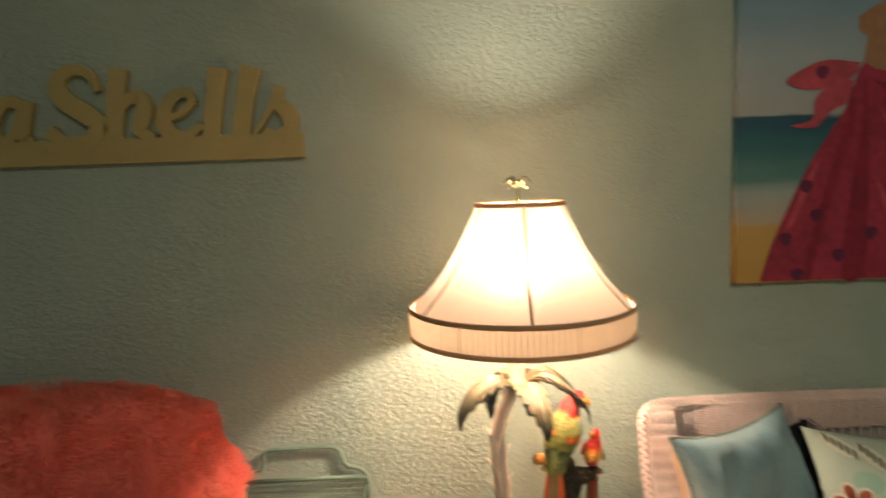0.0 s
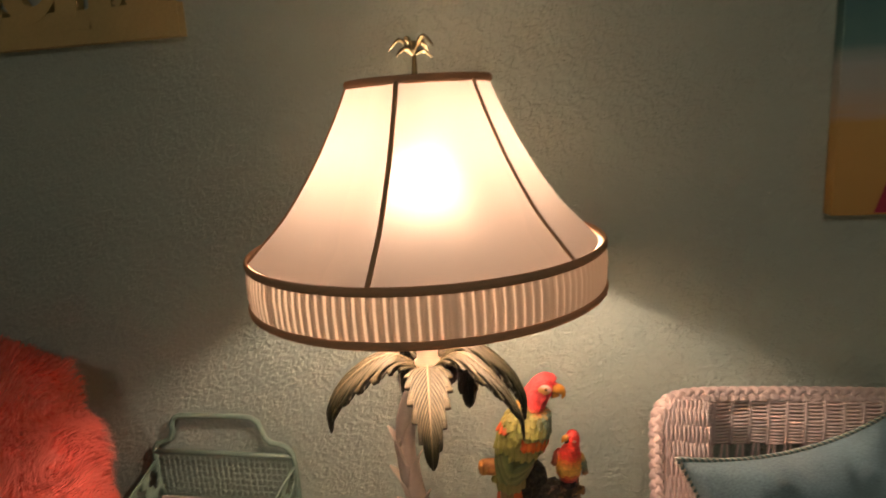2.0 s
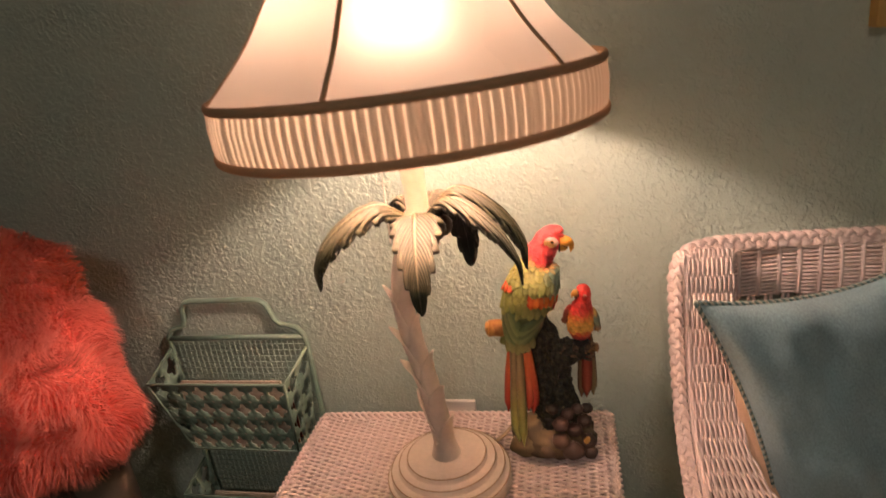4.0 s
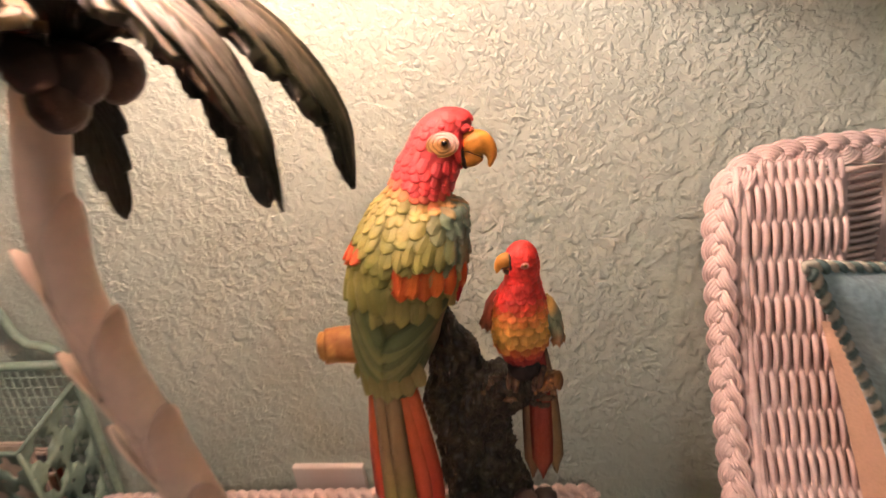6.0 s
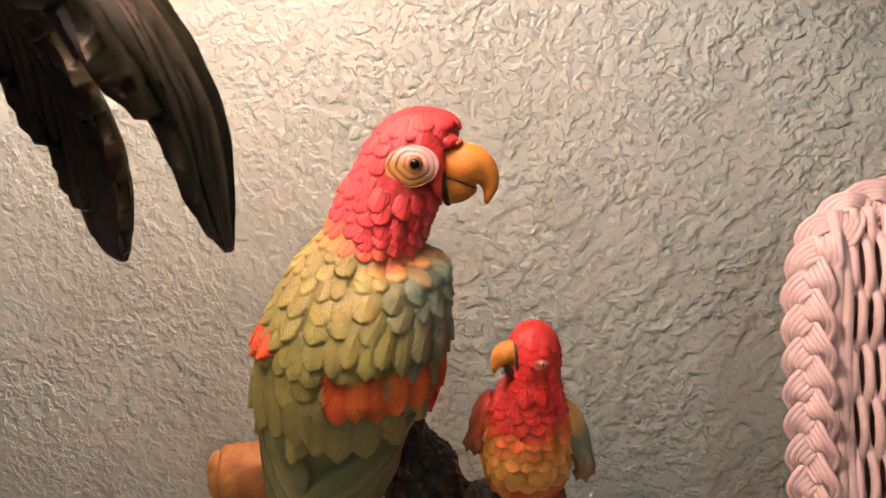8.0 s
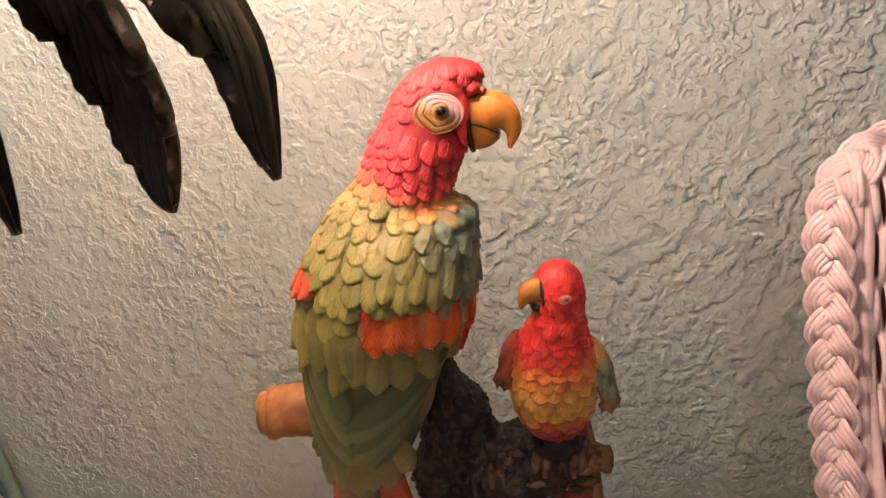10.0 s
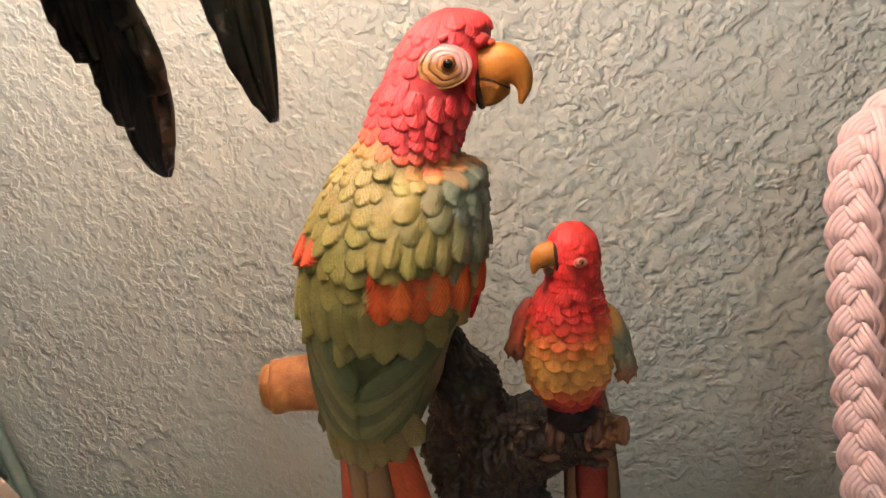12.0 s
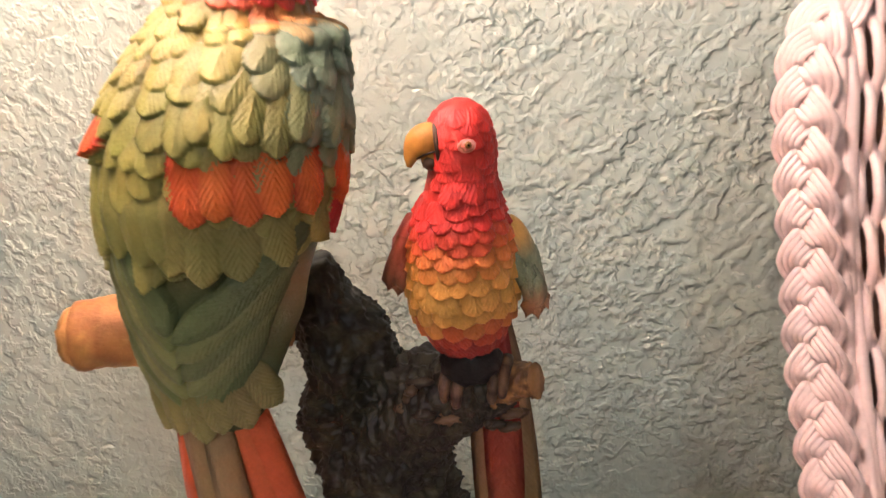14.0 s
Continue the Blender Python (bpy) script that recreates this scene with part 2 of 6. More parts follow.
LEAF = mat("painted_palm_leaf", rough=0.42, bump=0.3, scale=500, stain=0.15, stain_scale=60, depth=0.0006, paint=True)
COCONUT = mat("dark_coconut", (0.05, 0.032, 0.025), 0.45, bump=0.4, scale=300)
SHADE = cloth_glow("shade_cloth", (0.84, 0.68, 0.55), 0.085, 0.03)
PLEAT = cloth_glow("pleated_band_cloth", (0.58, 0.42, 0.29), 0.06)
TRIM = cloth_glow("brown_trim", (0.50, 0.31, 0.18), 0.16)
PLEAT_THIN = cloth_glow("thin_pleat_cloth", (0.80, 0.64, 0.46), 0.15)
BRONZE = mat("dark_bronze", (0.10, 0.085, 0.04), 0.35, metal=0.8, stain=0.4, stain_scale=90)
ANTIQUE = mat("brown_antique_line", (0.44, 0.31, 0.20), 0.6)
BRASS = mat("brass", (0.62, 0.48, 0.26), 0.3, metal=1.0, stain=0.1, stain_scale=80)
STEEL = mat("nickel", (0.65, 0.6, 0.52), 0.28, metal=1.0)
MINT = mat("mint_metal", (0.20, 0.30, 0.235), 0.45, bump=0.15, scale=200, stain=0.15, stain_scale=25)
SIGN = mat("tan_sign_wood", (0.50, 0.39, 0.165), 0.6, bump=0.3, scale=220, stain=0.10)
TEAL = mat("teal_velvet", (0.25, 0.40, 0.44), 0.85, bump=0.2, scale=420, stain=0.4, stain_scale=6, sheen=0.3)
PIPING_PALE = mat("cream_yarn", (0.42, 0.42, 0.35), 0.85, bump=0.4, scale=500, stain=0.2)
PIPING = mat("teal_rope", (0.12, 0.20, 0.19), 0.85, bump=0.4, scale=500, stain=0.2)
DARKFUR = mat("black_green_fringe", (0.012, 0.016, 0.015), 0.9)
FLORAL = mat("pale_cotton", (0.42, 0.50, 0.42), 0.85, bump=0.2, scale=500)
PEACH = mat("peach_cushion_cloth", (0.68, 0.45, 0.31), 0.85, bump=0.3, scale=600, stain=0.1)
CORAL = cloth_glow("coral_fur", (0.97, 0.33, 0.26), 0.5)
CORAL_BASE = mat("coral_fur_ground", (0.90, 0.20, 0.15), 0.95, bump=0.8, scale=200, depth=0.006)
TAN_CLOTH = mat("brown_upholstery", (0.12, 0.09, 0.065), 0.85, bump=0.3, scale=500)
DARK_WOOD = mat("dark_wood", (0.09, 0.05, 0.03), 0.5, bump=0.2, scale=90)
WHITE_PLASTIC = mat("white_plastic", (0.80, 0.74, 0.68), 0.4, stain=0.03)
CORD = mat("clear_tan_cord", (0.50, 0.36, 0.22), 0.35)
BULB = glow("lit_bulb", (1.0, 0.82, 0.67), BULB_STRENGTH)

# ---- the room ----
WALL_Y = 1.45


def slab(name, c, s, material, label, category):
    b = Build()
    b.box(c, s)
    return single(name, b, material, label, category, soft=False, kind="structure")


slab("wall_north", (0.3, WALL_Y + 0.06, 1.22), (5.0, 0.12, 2.44), WALL, "sage green wall with knocked-down plaster texture", "wall")
slab("wall_south", (0.3, -2.56, 1.22), (5.0, 0.12, 2.44), WALL, "plain sage green wall behind the viewer", "wall")
slab("wall_west", (-2.26, -0.55, 1.22), (0.12, 3.9, 2.44), WALL, "plain sage green side wall", "wall")
slab("wall_east", (2.86, -0.55, 1.22), (0.12, 3.9, 2.44), WALL, "plain sage green side wall", "wall")
slab("floor", (0.3, -0.55, -0.05), (5.24, 4.24, 0.1), CARPET, "beige carpeted floor in shadow", "floor")
slab("ceiling", (0.3, -0.55, 2.50), (5.24, 4.24, 0.12), CEIL, "plain white ceiling", "ceiling")
# Unseen fill disc below the ceiling, added to raise the ambient light; no fixture
lamp = bpy.data.lights.new("room_fill", "AREA")
lamp.shape, lamp.size, lamp.energy, lamp.color = "DISK", 0.5, ROOM_FILL, (0.98, 1.0, 0.88)
lo = new("room_fill", lamp)
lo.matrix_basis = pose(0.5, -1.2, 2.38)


# ---- wicker ----
def weave(b, fn, nu, nv, r, lift, slot=0, sides=5, stake=None, step=4, jitter=0.0, seed=3):
    """fn(u, v) -> (place, outward). nv strands run along u, over and under nu stakes that run along v."""
    rnd = random.Random(seed)
    for j in range(nv):
        v = (j + 0.5) / nv
        pts = []
        for i in range(nu * step + 1):
            u = i / (nu * step)
            p, n = fn(u, v + jitter / nv * (rnd.random() - 0.5))
            w = math.cos(math.pi * (u * nu + 0.5) + math.pi * j + math.pi / 2)
            w = math.copysign(abs(w) ** 0.7, w)
            pts.append(np.array(p) + np.array(n) * lift * w)
        b.tube(pts, r * (1 + 0.12 * (rnd.random() - 0.5)), sides, slot=slot)
    for i in range(nu):
        u = (i + 0.5) / nu
        pts = []
        for j in range(0, 13):
            p, n = fn(u, j / 12)
            pts.append(np.array(p))
        b.tube(pts, stake or r, 5, slot=slot)


def plait(b, pts, out, width, lobe, reeds=4, thick=0.45, slot=0, sides=5):
    """A flat three-strand plait along pts; each strand is a few reeds side by side."""
    pts = np.array(pts, float)
    d = np.concatenate([[0], np.cumsum(np.linalg.norm(np.diff(pts, axis=0), axis=1))])
    period = 3 * lobe
    n = int(d[-1] / period * 22) + 2
    s = np.linspace(0, d[-1], n)
    c = np.stack([np.interp(s, d, pts[:, k]) for k in range(3)], 1)
    o = np.array(out, float)
    o = np.tile(o, (len(pts), 1)) if o.ndim == 1 else o
    o = np.stack([np.interp(s, d, o[:, k]) for k in range(3)], 1)
    tan = np.gradient(c, axis=0)
    tan /= np.linalg.norm(tan, axis=1)[:, None]
    o -= tan * (o * tan).sum(1)[:, None]
    o /= np.linalg.norm(o, axis=1)[:, None]
    side = np.cross(tan, o)
    rr = width * 0.36 / reeds
    strands = []
    for k in range(3):
        th = 2 * math.pi * (s / period + k / 3)
        lat, hgt = 0.32 * width * np.sin(th), thick * width * 0.5 * np.sin(2 * th)
        for q in range(reeds):
            off = (q - (reeds - 1) / 2) * rr * 1.7
            slope = np.cos(th)
            strands.append(Build())
            (b or strands[-1]).tube(c + side * (lat + off * (0.55 + 0.45 * (1 - np.abs(slope))))[:, None] + tan * (-off * slope * 0.9)[:, None] + o * hgt[:, None], rr, sides, slot=slot)
    return strands


# ---- wicker side table ----
TABLE_TOP, TX, TY, TURN_T = 0.58, (-0.232, 0.232), (-0.24, 0.24), 2.0
table = thing("side_table", "cream-painted wicker side table with woven top against the wall", "table", (0.103, 1.158, 0), TURN_T)
b = Build()
weave(b, lambda u, v: ((TX[0] + 0.006 + (TX[1] - TX[0] - 0.012) * u, TY[0] + 0.006 + (TY[1] - TY[0] - 0.012) * v, TABLE_TOP - 0.004), (0, 0, 1)), 38, 112, 0.0025, 0.0019, stake=0.0026, jitter=0.25)
part("woven_top", b, WICKER, table, kind="stuff")
# Board added under the weave; its dark colour stands for shade in the gaps
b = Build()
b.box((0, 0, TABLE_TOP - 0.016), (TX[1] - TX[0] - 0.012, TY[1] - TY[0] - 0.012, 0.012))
part("top_board", b, GAP_SHADOW, table, "dark board added under the weave as gap shade", soft=False)
for name, p, q, out in (("edge_braid", (TX[0], TY[1]), (TX[1], TY[1]), (0, 0.5, 1)), ("edge_braid", (TX[0], TY[0]), (TX[1], TY[0]), (0, -0.5, 1)),
                        ("edge_braid", (TX[0], TY[0]), (TX[0], TY[1]), (-0.5, 0, 1)), ("edge_braid", (TX[1], TY[0]), (TX[1], TY[1]), (0.5, 0, 1))):
    b = Build()
    plait(b, [(*p, TABLE_TOP - 0.004), (*q, TABLE_TOP - 0.004)], out, 0.016, 0.011, reeds=2, thick=0.5)
    part(name, b, WICKER, table)
for sx, sy in ((1, 0), (-1, 0), (0, 1), (0, -1)):
    b = Build()
    if sx:
        weave(b, lambda u, v, x=TX[1] * sx: ((x, TY[0] + (TY[1] - TY[0]) * u, TABLE_TOP - 0.012 - 0.10 * v), (sx, 0, 0)), 34, 20, 0.0026, 0.0024)
    else:
        weave(b, lambda u, v, y=TY[1] * sy: ((TX[0] + (TX[1] - TX[0]) * u, y, TABLE_TOP - 0.012 - 0.10 * v), (0, sy, 0)), 34, 20, 0.0026, 0.0024)
    part("apron", b, WICKER, table, kind="stuff")
for x in (-0.215, 0.215):
    for y in (-0.22, 0.22):
        b = Build()
        b.tube([(x, y, 0), (x, y, 0.3), (x, y, TABLE_TOP - 0.02)], 0.016, 10)
        coil = [(x + 0.0175 * math.cos(a * 0.7), y + 0.0175 * math.sin(a * 0.7), 0.01 + a * 0.00075) for a in range(720)]
        b.tube(coil, 0.0032, 4)
        part("leg", b, WICKER, table)
b = Build()
weave(b, lambda u, v: ((-0.21 + 0.42 * u, -0.215 + 0.43 * v, 0.16), (0, 0, 1)), 30, 60, 0.0029, 0.0026)
part("lower_shelf", b, WICKER, table, kind="stuff")

# ---- palm tree lamp ----
AX, AY = 0.143, 1.197          # axis of the shade
BX, BY = 0.111, 1.240          # centre of the foot
lampt = thing("table_lamp", "lit palm tree table lamp with cream bell shade on wicker", "lamp", (0, 0, 0))
TOP = TABLE_TOP + 0.001
# stepped round foot with cut-out feet
b = Build()
n, prof = 64, [(0.083, 0.0), (0.085, 0.0030), (0.085, 0.0180), (0.0835, 0.0205), (0.0800, 0.0212), (0.0792, 0.0215), (0.0790, 0.0290), (0.0772, 0.0308), (0.0690, 0.0314), (0.0675, 0.0318), (0.0672, 0.0380), (0.0655, 0.0398), (0.0570, 0.0404), (0.0552, 0.0408), (0.0550, 0.0455), (0.0530, 0.0475), (0.03, 0.0482), (0.004, 0.0486)]
v, f = [], []
for i, (r, z) in enumerate(prof):
    for a in range(n):
        t = 2 * math.pi * (a + 0.5) / n
        cut = (0.0115 if (a % 16) in range(5, 11) else 0.0075 if (a % 16) in (4, 11) else 0.0) if i == 0 else max(0.0, 0.0118 - z) if i == 1 and (a % 16) in range(5, 11) else 0.0
        v.append((BX + r * math.cos(t), BY + r * math.sin(t), TOP + z + cut))
for i in range(len(prof) - 1):
    for a in range(n):
        c = (a + 1) % n
        f.append((i * n + a, i * n + c, (i + 1) * n + c, (i + 1) * n + a))
f.append(tuple((len(prof) - 1) * n + a for a in range(n)))
b.add(v, f)
b.lathe([(0.070, 0.012), (0.0805, 0.0125), (0.0815, 0.016)], 64, (BX, BY, TOP))
foot = part("foot", b, LAMP_BODY, lampt, "stepped round cream foot")
for r, z in ((0.0778, 0.0304), (0.0660, 0.0394), (0.0535, 0.0471), (0.0840, 0.0200)):
    b = Build()
    b.tube([(BX + r * math.cos(2 * math.pi * k / 64), BY + r * math.sin(2 * math.pi * k / 64), TOP + z) for k in range(64)], 0.0009, 5, closed=True)
    part("edge_line", b, ANTIQUE, foot, "brown antiqued edge")
# trunk, slightly bent, with leaf-stub collars
TRUNK = [(BX, BY, 0.618), (BX + 0.001, BY - 0.005, 0.66), (0.110, 1.226, 0.715), (0.106, 1.219, 0.765), (0.101, 1.212, 0.81), (0.097, 1.207, 0.86), (0.102, 1.203, 0.91), (0.120, 1.199, 0.955), (0.136, 1.197, 0.985)]
tp = curve_points(TRUNK, 60)
b = Build()
rad = [0.0215 * (1 - smooth(0, 6, i)) + 0.0146 * smooth(0, 6, i) - 0.0034 * smooth(5, 59, i) for i in range(60)]
b.tube(tp, rad, 20)
b.tube([tp[0] - np.array((0, 0, 0.002)), tp[0] + np.array((0, 0, 0.004))], 0.0255, 20)
trunk = part("trunk", b, LAMP_BODY, lampt, "slender leaning cream trunk")


def collar(b, i, ang, rise=10, grow=1.0):
    """One old leaf base hugging the trunk, its tip standing off."""
    c0 = tp[i]
    rows = []
    for k in range(7):
        t = k / 6
        c = tp[min(59, i + int(round(t * rise)))]
        w = (1.75 - 1.68 * t ** 1.2)
        rr = rad[i] * (1.03 + 0.80 * t ** 2.6 * grow)
        rows.append([(c[0] + rr * math.cos(ang + w * s), c[1] + rr * math.sin(ang + w * s), c[2] - 0.012 * (s * s) * (1 - t) * 0.6) for s in (-1, -0.66, -0.33, 0, 0.33, 0.66, 1)])
    v = [p for r in rows for p in r]
    inner = [(p[0] + (tp[i][0] - p[0]) * 0.10, p[1] + (tp[i][1] - p[1]) * 0.10, p[2] - 0.001) for p in v]
    f = []
    for a in range(6):
        for c in range(6):
            q = (a * 7 + c, a * 7 + c + 1, (a + 1) * 7 + c + 1, (a + 1) * 7 + c)
            f.append(q)
            f.append(tuple(49 + x for x in q[::-1]))
    for c in range(6):
        f.append((42 + c, 42 + c + 1, 49 + 42 + c + 1, 49 + 42 + c))
    for a in range(6):
        f.append((a * 7, (a + 1) * 7, 49 + (a + 1) * 7, 49 + a * 7))
        f.append((a * 7 + 6, 49 + a * 7 + 6, 49 + (a + 1) * 7 + 6, (a + 1) * 7 + 6))
    b.add(v + inner, f)


for i, ang in ((7, -0.35), (11, 2.6), (15, -0.6), (20, 3.2), (23, -0.3), (28, 3.3), (32, -0.2), (37, 3.3), (41, -0.4)):
    b = Build()
    collar(b, i, ang, rise=7)
    part("leaf_stub", b, LAMP_BODY, trunk)
# upper stem, socket and harp
b = Build()
b.lathe([(0.0165, 0.980), (0.0165, 0.985), (0.0125, 0.988), (0.0135, 1.055), (0.015, 1.058), (0.015, 1.064), (0.009, 1.066)], 24, (AX - 0.008, AY, 0))
part("stem", b, LAMP_BODY, lampt, "smooth cream stem above the leaves")
b = Build()
b.lathe([(0.009, 1.064), (0.019, 1.068), (0.019, 1.071), (0.010, 1.074), (0.016, 1.082), (0.0165, 1.12), (0.013, 1.128)], 24, (AX - 0.004, AY, 0))
part("socket", b, BRASS, lampt, "brass lamp socket")
b = Build()
for s in (-1, 1):
    b.tube(curve_points([(AX, AY + s * 0.014, 1.070), (AX, AY + s * 0.030, 1.085), (AX, AY + s * 0.048, 1.15), (AX, AY + s * 0.050, 1.22), (AX, AY + s * 0.030, 1.285), (AX, AY, 1.302)], 24), 0.0018, 6)
part("harp", b, BRASS, lampt, "thin brass harp")
b = Build()
b.blob((AX, AY, 1.190), (0.030, 0.030, 0.038), 18)
part("bulb", b, BULB, lampt, "glowing warm white bulb")
b = Build()
b.lathe([(0.013, 1.120), (0.017, 1.130), (0.0225, 1.148), (0.0265, 1.166), (0.0255, 1.167)], 24, (AX, AY, 0))
part("bulb_base", b, WHITE_PLASTIC, lampt, "white bulb base")
b = Build()
for k in range(46):
    z = 1.072 - k * 0.0026
    b.blob((AX - 0.036 - 0.0001 * k, AY - 0.014, z), 0.0013, 8)
b.tube([(AX - 0.006, AY - 0.004, 1.098), (AX - 0.033, AY - 0.014, 1.088), (AX - 0.036, AY - 0.014, 1.072)], 0.001, 5)
part("pull_chain", b, STEEL, lampt, "beaded metal pull chain")
# bell shade of six panels
SHADE_PROF = [(0, (0.195, 1.128)), (0.15, (0.181, 1.142)), (0.35, (0.151, 1.174)), (0.6, (0.117, 1.224)), (0.85, (0.090, 1.275)), (1, (0.077, 1.304))]
PANELS, ROT = 6, math.radians(-93.5)


def shade_ring(u, a):
    r, z = spline(SHADE_PROF, u)
    k = (a - ROT) / (2 * math.pi / PANELS)
    k -= math.floor(k)
    ease = 0.975 + 0.025 * (abs(2 * k - 1)) ** 2
    return AX + 0.003 * u + r * ease * math.cos(a), AY + r * ease * math.sin(a), z


b = Build()
b.grid(lambda u, w: shade_ring(u, ROT + w * 2 * math.pi), 22, 96)
shade = part("shade", b, SHADE, lampt, "cream fabric bell shade glowing from inside")
for k in range(PANELS):
    a = ROT + 2 * math.pi * k / PANELS
    pts = []
    for i in range(24):
        x, y, z = shade_ring(i / 23, a)
        pts.append((AX + (x - AX) * 1.006, AY + (y - AY) * 1.006, z))
    b = Build()
    b.tube(pts, 0.0026, 6, flat=0.5)
    part("seam_trim", b, TRIM, shade, "brown ribbon over the seam")
b = Build()
pleats = 132
prof = [(0.1970, 1.081), (0.1983, 1.092), (0.1987, 1.110), (0.1968, 1.127)]
b.lathe(prof, pleats * 4, (AX, AY, 0), cap=False, ripple=lambda i, a: (0.0010, 0.0002, -0.0016, 0.0002)[a % 4] * (0.7 + 0.6 * noise.noise(Vector((a // 4 * 0.9, i * 0.3, 2.0)))))
b.m = [1 if (k % (pleats * 4)) % 4 in (1,) and noise.noise(Vector(((k % (pleats * 4)) // 4 * 0.7, 5.0, 1.0))) > -0.25 else 0 for k in range(len(b.f))]
part("pleated_band", b, [PLEAT, PLEAT_THIN], shade, "gathered cream band round the rim")


def hoop(name, r, z, w, h, dx=0.0):
    b = Build()
    b.tube([(AX + dx + r * math.cos(2 * math.pi * i / 96), AY + r * math.sin(2 * math.pi * i / 96), z) for i in range(96)], h, 8, closed=True, flat=w / h, up=(0, 0, 1))
    part(name, b, TRIM, shade, "brown edging tape")


hoop("lower_trim", 0.1980, 1.0795, 0.0042, 0.0022)
hoop("upper_trim", 0.1973, 1.1275, 0.0045, 0.0024)
hoop("top_trim", 0.0775, 1.304, 0.0042, 0.0022, 0.003)
b = Build()
for k in range(4):
    a = math.pi / 2 * k
    b.tube([(AX, AY, 1.3035), (AX + 0.077 * math.cos(a), AY + 0.077 * math.sin(a), 1.3035)], 0.0012, 5)
part("spider", b, BRASS, shade, "wire spokes")
# palm finial
b = Build()
b.tube([(AX, AY, 1.303), (AX, AY, 1.312), (AX + 0.001, AY, 1.334)], [0.005, 0.0034, 0.0022], 10)
for dx, dy, hh in ((-0.026, -0.004, 0.010), (0.024, -0.006, 0.013), (-0.012, 0.016, 0.012), (0.014, 0.014, 0.006), (0.004, -0.018, 0.004), (0.020, 0.004, -0.008), (-0.016, -0.012, -0.004)):
    pts = curve_points([(AX, AY, 1.331), (AX + dx * 0.5, AY + dy * 0.5, 1.342 + hh * 0.7), (AX + dx, AY + dy, 1.333 + hh * 0.5)], 9)
    b.tube(pts, [0.0018, 0.0032, 0.0044, 0.005, 0.0052, 0.005, 0.0042, 0.003, 0.001], 8, flat=0.4)
part("finial", b, BRONZE, lampt, "small bronze palm finial")


# palm leaves: ribbed upper face, dark green underside with its shade put into the paint
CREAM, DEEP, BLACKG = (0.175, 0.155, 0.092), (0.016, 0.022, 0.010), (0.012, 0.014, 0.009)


def palm_leaf(tip, width, hump, seed, twist=0.0, bright=0.5, taper=0.5):
    """A drooping leaf from the crown to its tip, with toothed edges and a midrib."""
    rnd = random.Random(seed)
    root = np.array((AX - 0.008, AY, 0.978))
    tip = np.array(tip, float)
    flatd = np.array((tip[0] - root[0], tip[1] - root[1], 0))
    ln = np.linalg.norm(flatd)
    flatd /= ln
    start = root + flatd * 0.010
    spine = curve_points([start, start + flatd * ln * 0.30 + np.array((0, 0, hump)), start + flatd * ln * 0.68 + np.array((0, 0, hump * 0.35 - 0.008)), start + flatd * (ln * 0.90) + (0, 0, (tip[2] - root[2]) * 0.55), tip], 131)
    spine = np.array(spine)
    tan = np.gradient(spine, axis=0)
    tan /= np.linalg.norm(tan, axis=1)[:, None]
    sidev = np.array((flatd[1], -flatd[0], 0))
    nu, nv = 130, 72
    teeth = 7
    top, bot, ctop, cbot = [], [], [], []
    for i in range(nu + 1):
        t = i / nu
        w = width * (0.45 + 0.55 * smooth(0, 0.25, t)) * (1 - taper * smooth(0.35, 1.0, t)) * max(0.01, 1 - t ** (5.2 - 4.4 * taper)) ** 0.6
        thin = min(1.0, 0.12 + 1.6 * w / width)
        nrm = np.cross(sidev, tan[i])
        nrm = nrm * (1 if np.cross(sidev, tan[0])[2] > 0 else -1)
        sv = sidev * math.cos(twist * t) + nrm * math.sin(twist * t)
        for j in range(nv + 1):
            s = 2 * j / nv - 1
            ph = t * teeth * 1.0 - abs(s) * 2.2 + 0.35 * (s > 0)
            saw = ph - math.floor(ph)
            notch = 1.0 - 0.42 * (1 - saw) ** 1.6 * smooth(0.55, 1.0, abs(s)) * smooth(0.05, 0.2, t)
            fine = ph * 3.0
            rib = abs(2 * (fine - math.floor(fine)) - 1)
            edge = abs(s)
            p = spine[i] + sv * (s * w * notch) - nrm * (0.32 * w * s * s)
            lobe = smooth(0.0, 0.35, saw) * (1 - smooth(0.8, 1.0, saw))
            high = 0.0022 * (rib ** 0.7 - 0.5) * smooth(0.06, 0.2, edge) + 0.0024 * (1 - smooth(0.0, 0.14, edge)) + 0.0014 * lobe * smooth(0.2, 0.6, edge)
            top.append(p + nrm * (0.0012 + high) * thin)
            bot.append(p - nrm * (0.0016 + 0.8 * high) * thin)
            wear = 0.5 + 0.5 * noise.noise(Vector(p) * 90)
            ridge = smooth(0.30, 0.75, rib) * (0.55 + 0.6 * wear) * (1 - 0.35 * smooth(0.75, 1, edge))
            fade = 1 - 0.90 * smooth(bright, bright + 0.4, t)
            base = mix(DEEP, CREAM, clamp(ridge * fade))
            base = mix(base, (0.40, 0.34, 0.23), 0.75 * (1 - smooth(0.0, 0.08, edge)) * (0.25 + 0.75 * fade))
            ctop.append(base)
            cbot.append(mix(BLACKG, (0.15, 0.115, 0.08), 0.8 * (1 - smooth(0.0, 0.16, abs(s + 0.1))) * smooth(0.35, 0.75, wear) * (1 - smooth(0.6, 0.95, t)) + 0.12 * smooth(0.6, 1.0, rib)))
    f, o, m = [], len(top), nv + 1
    for i in range(nu):
        for j in range(nv):
            q = (i * m + j, (i + 1) * m + j, (i + 1) * m + j + 1, i * m + j + 1)
            f += [q, tuple(o + x for x in q[::-1])]
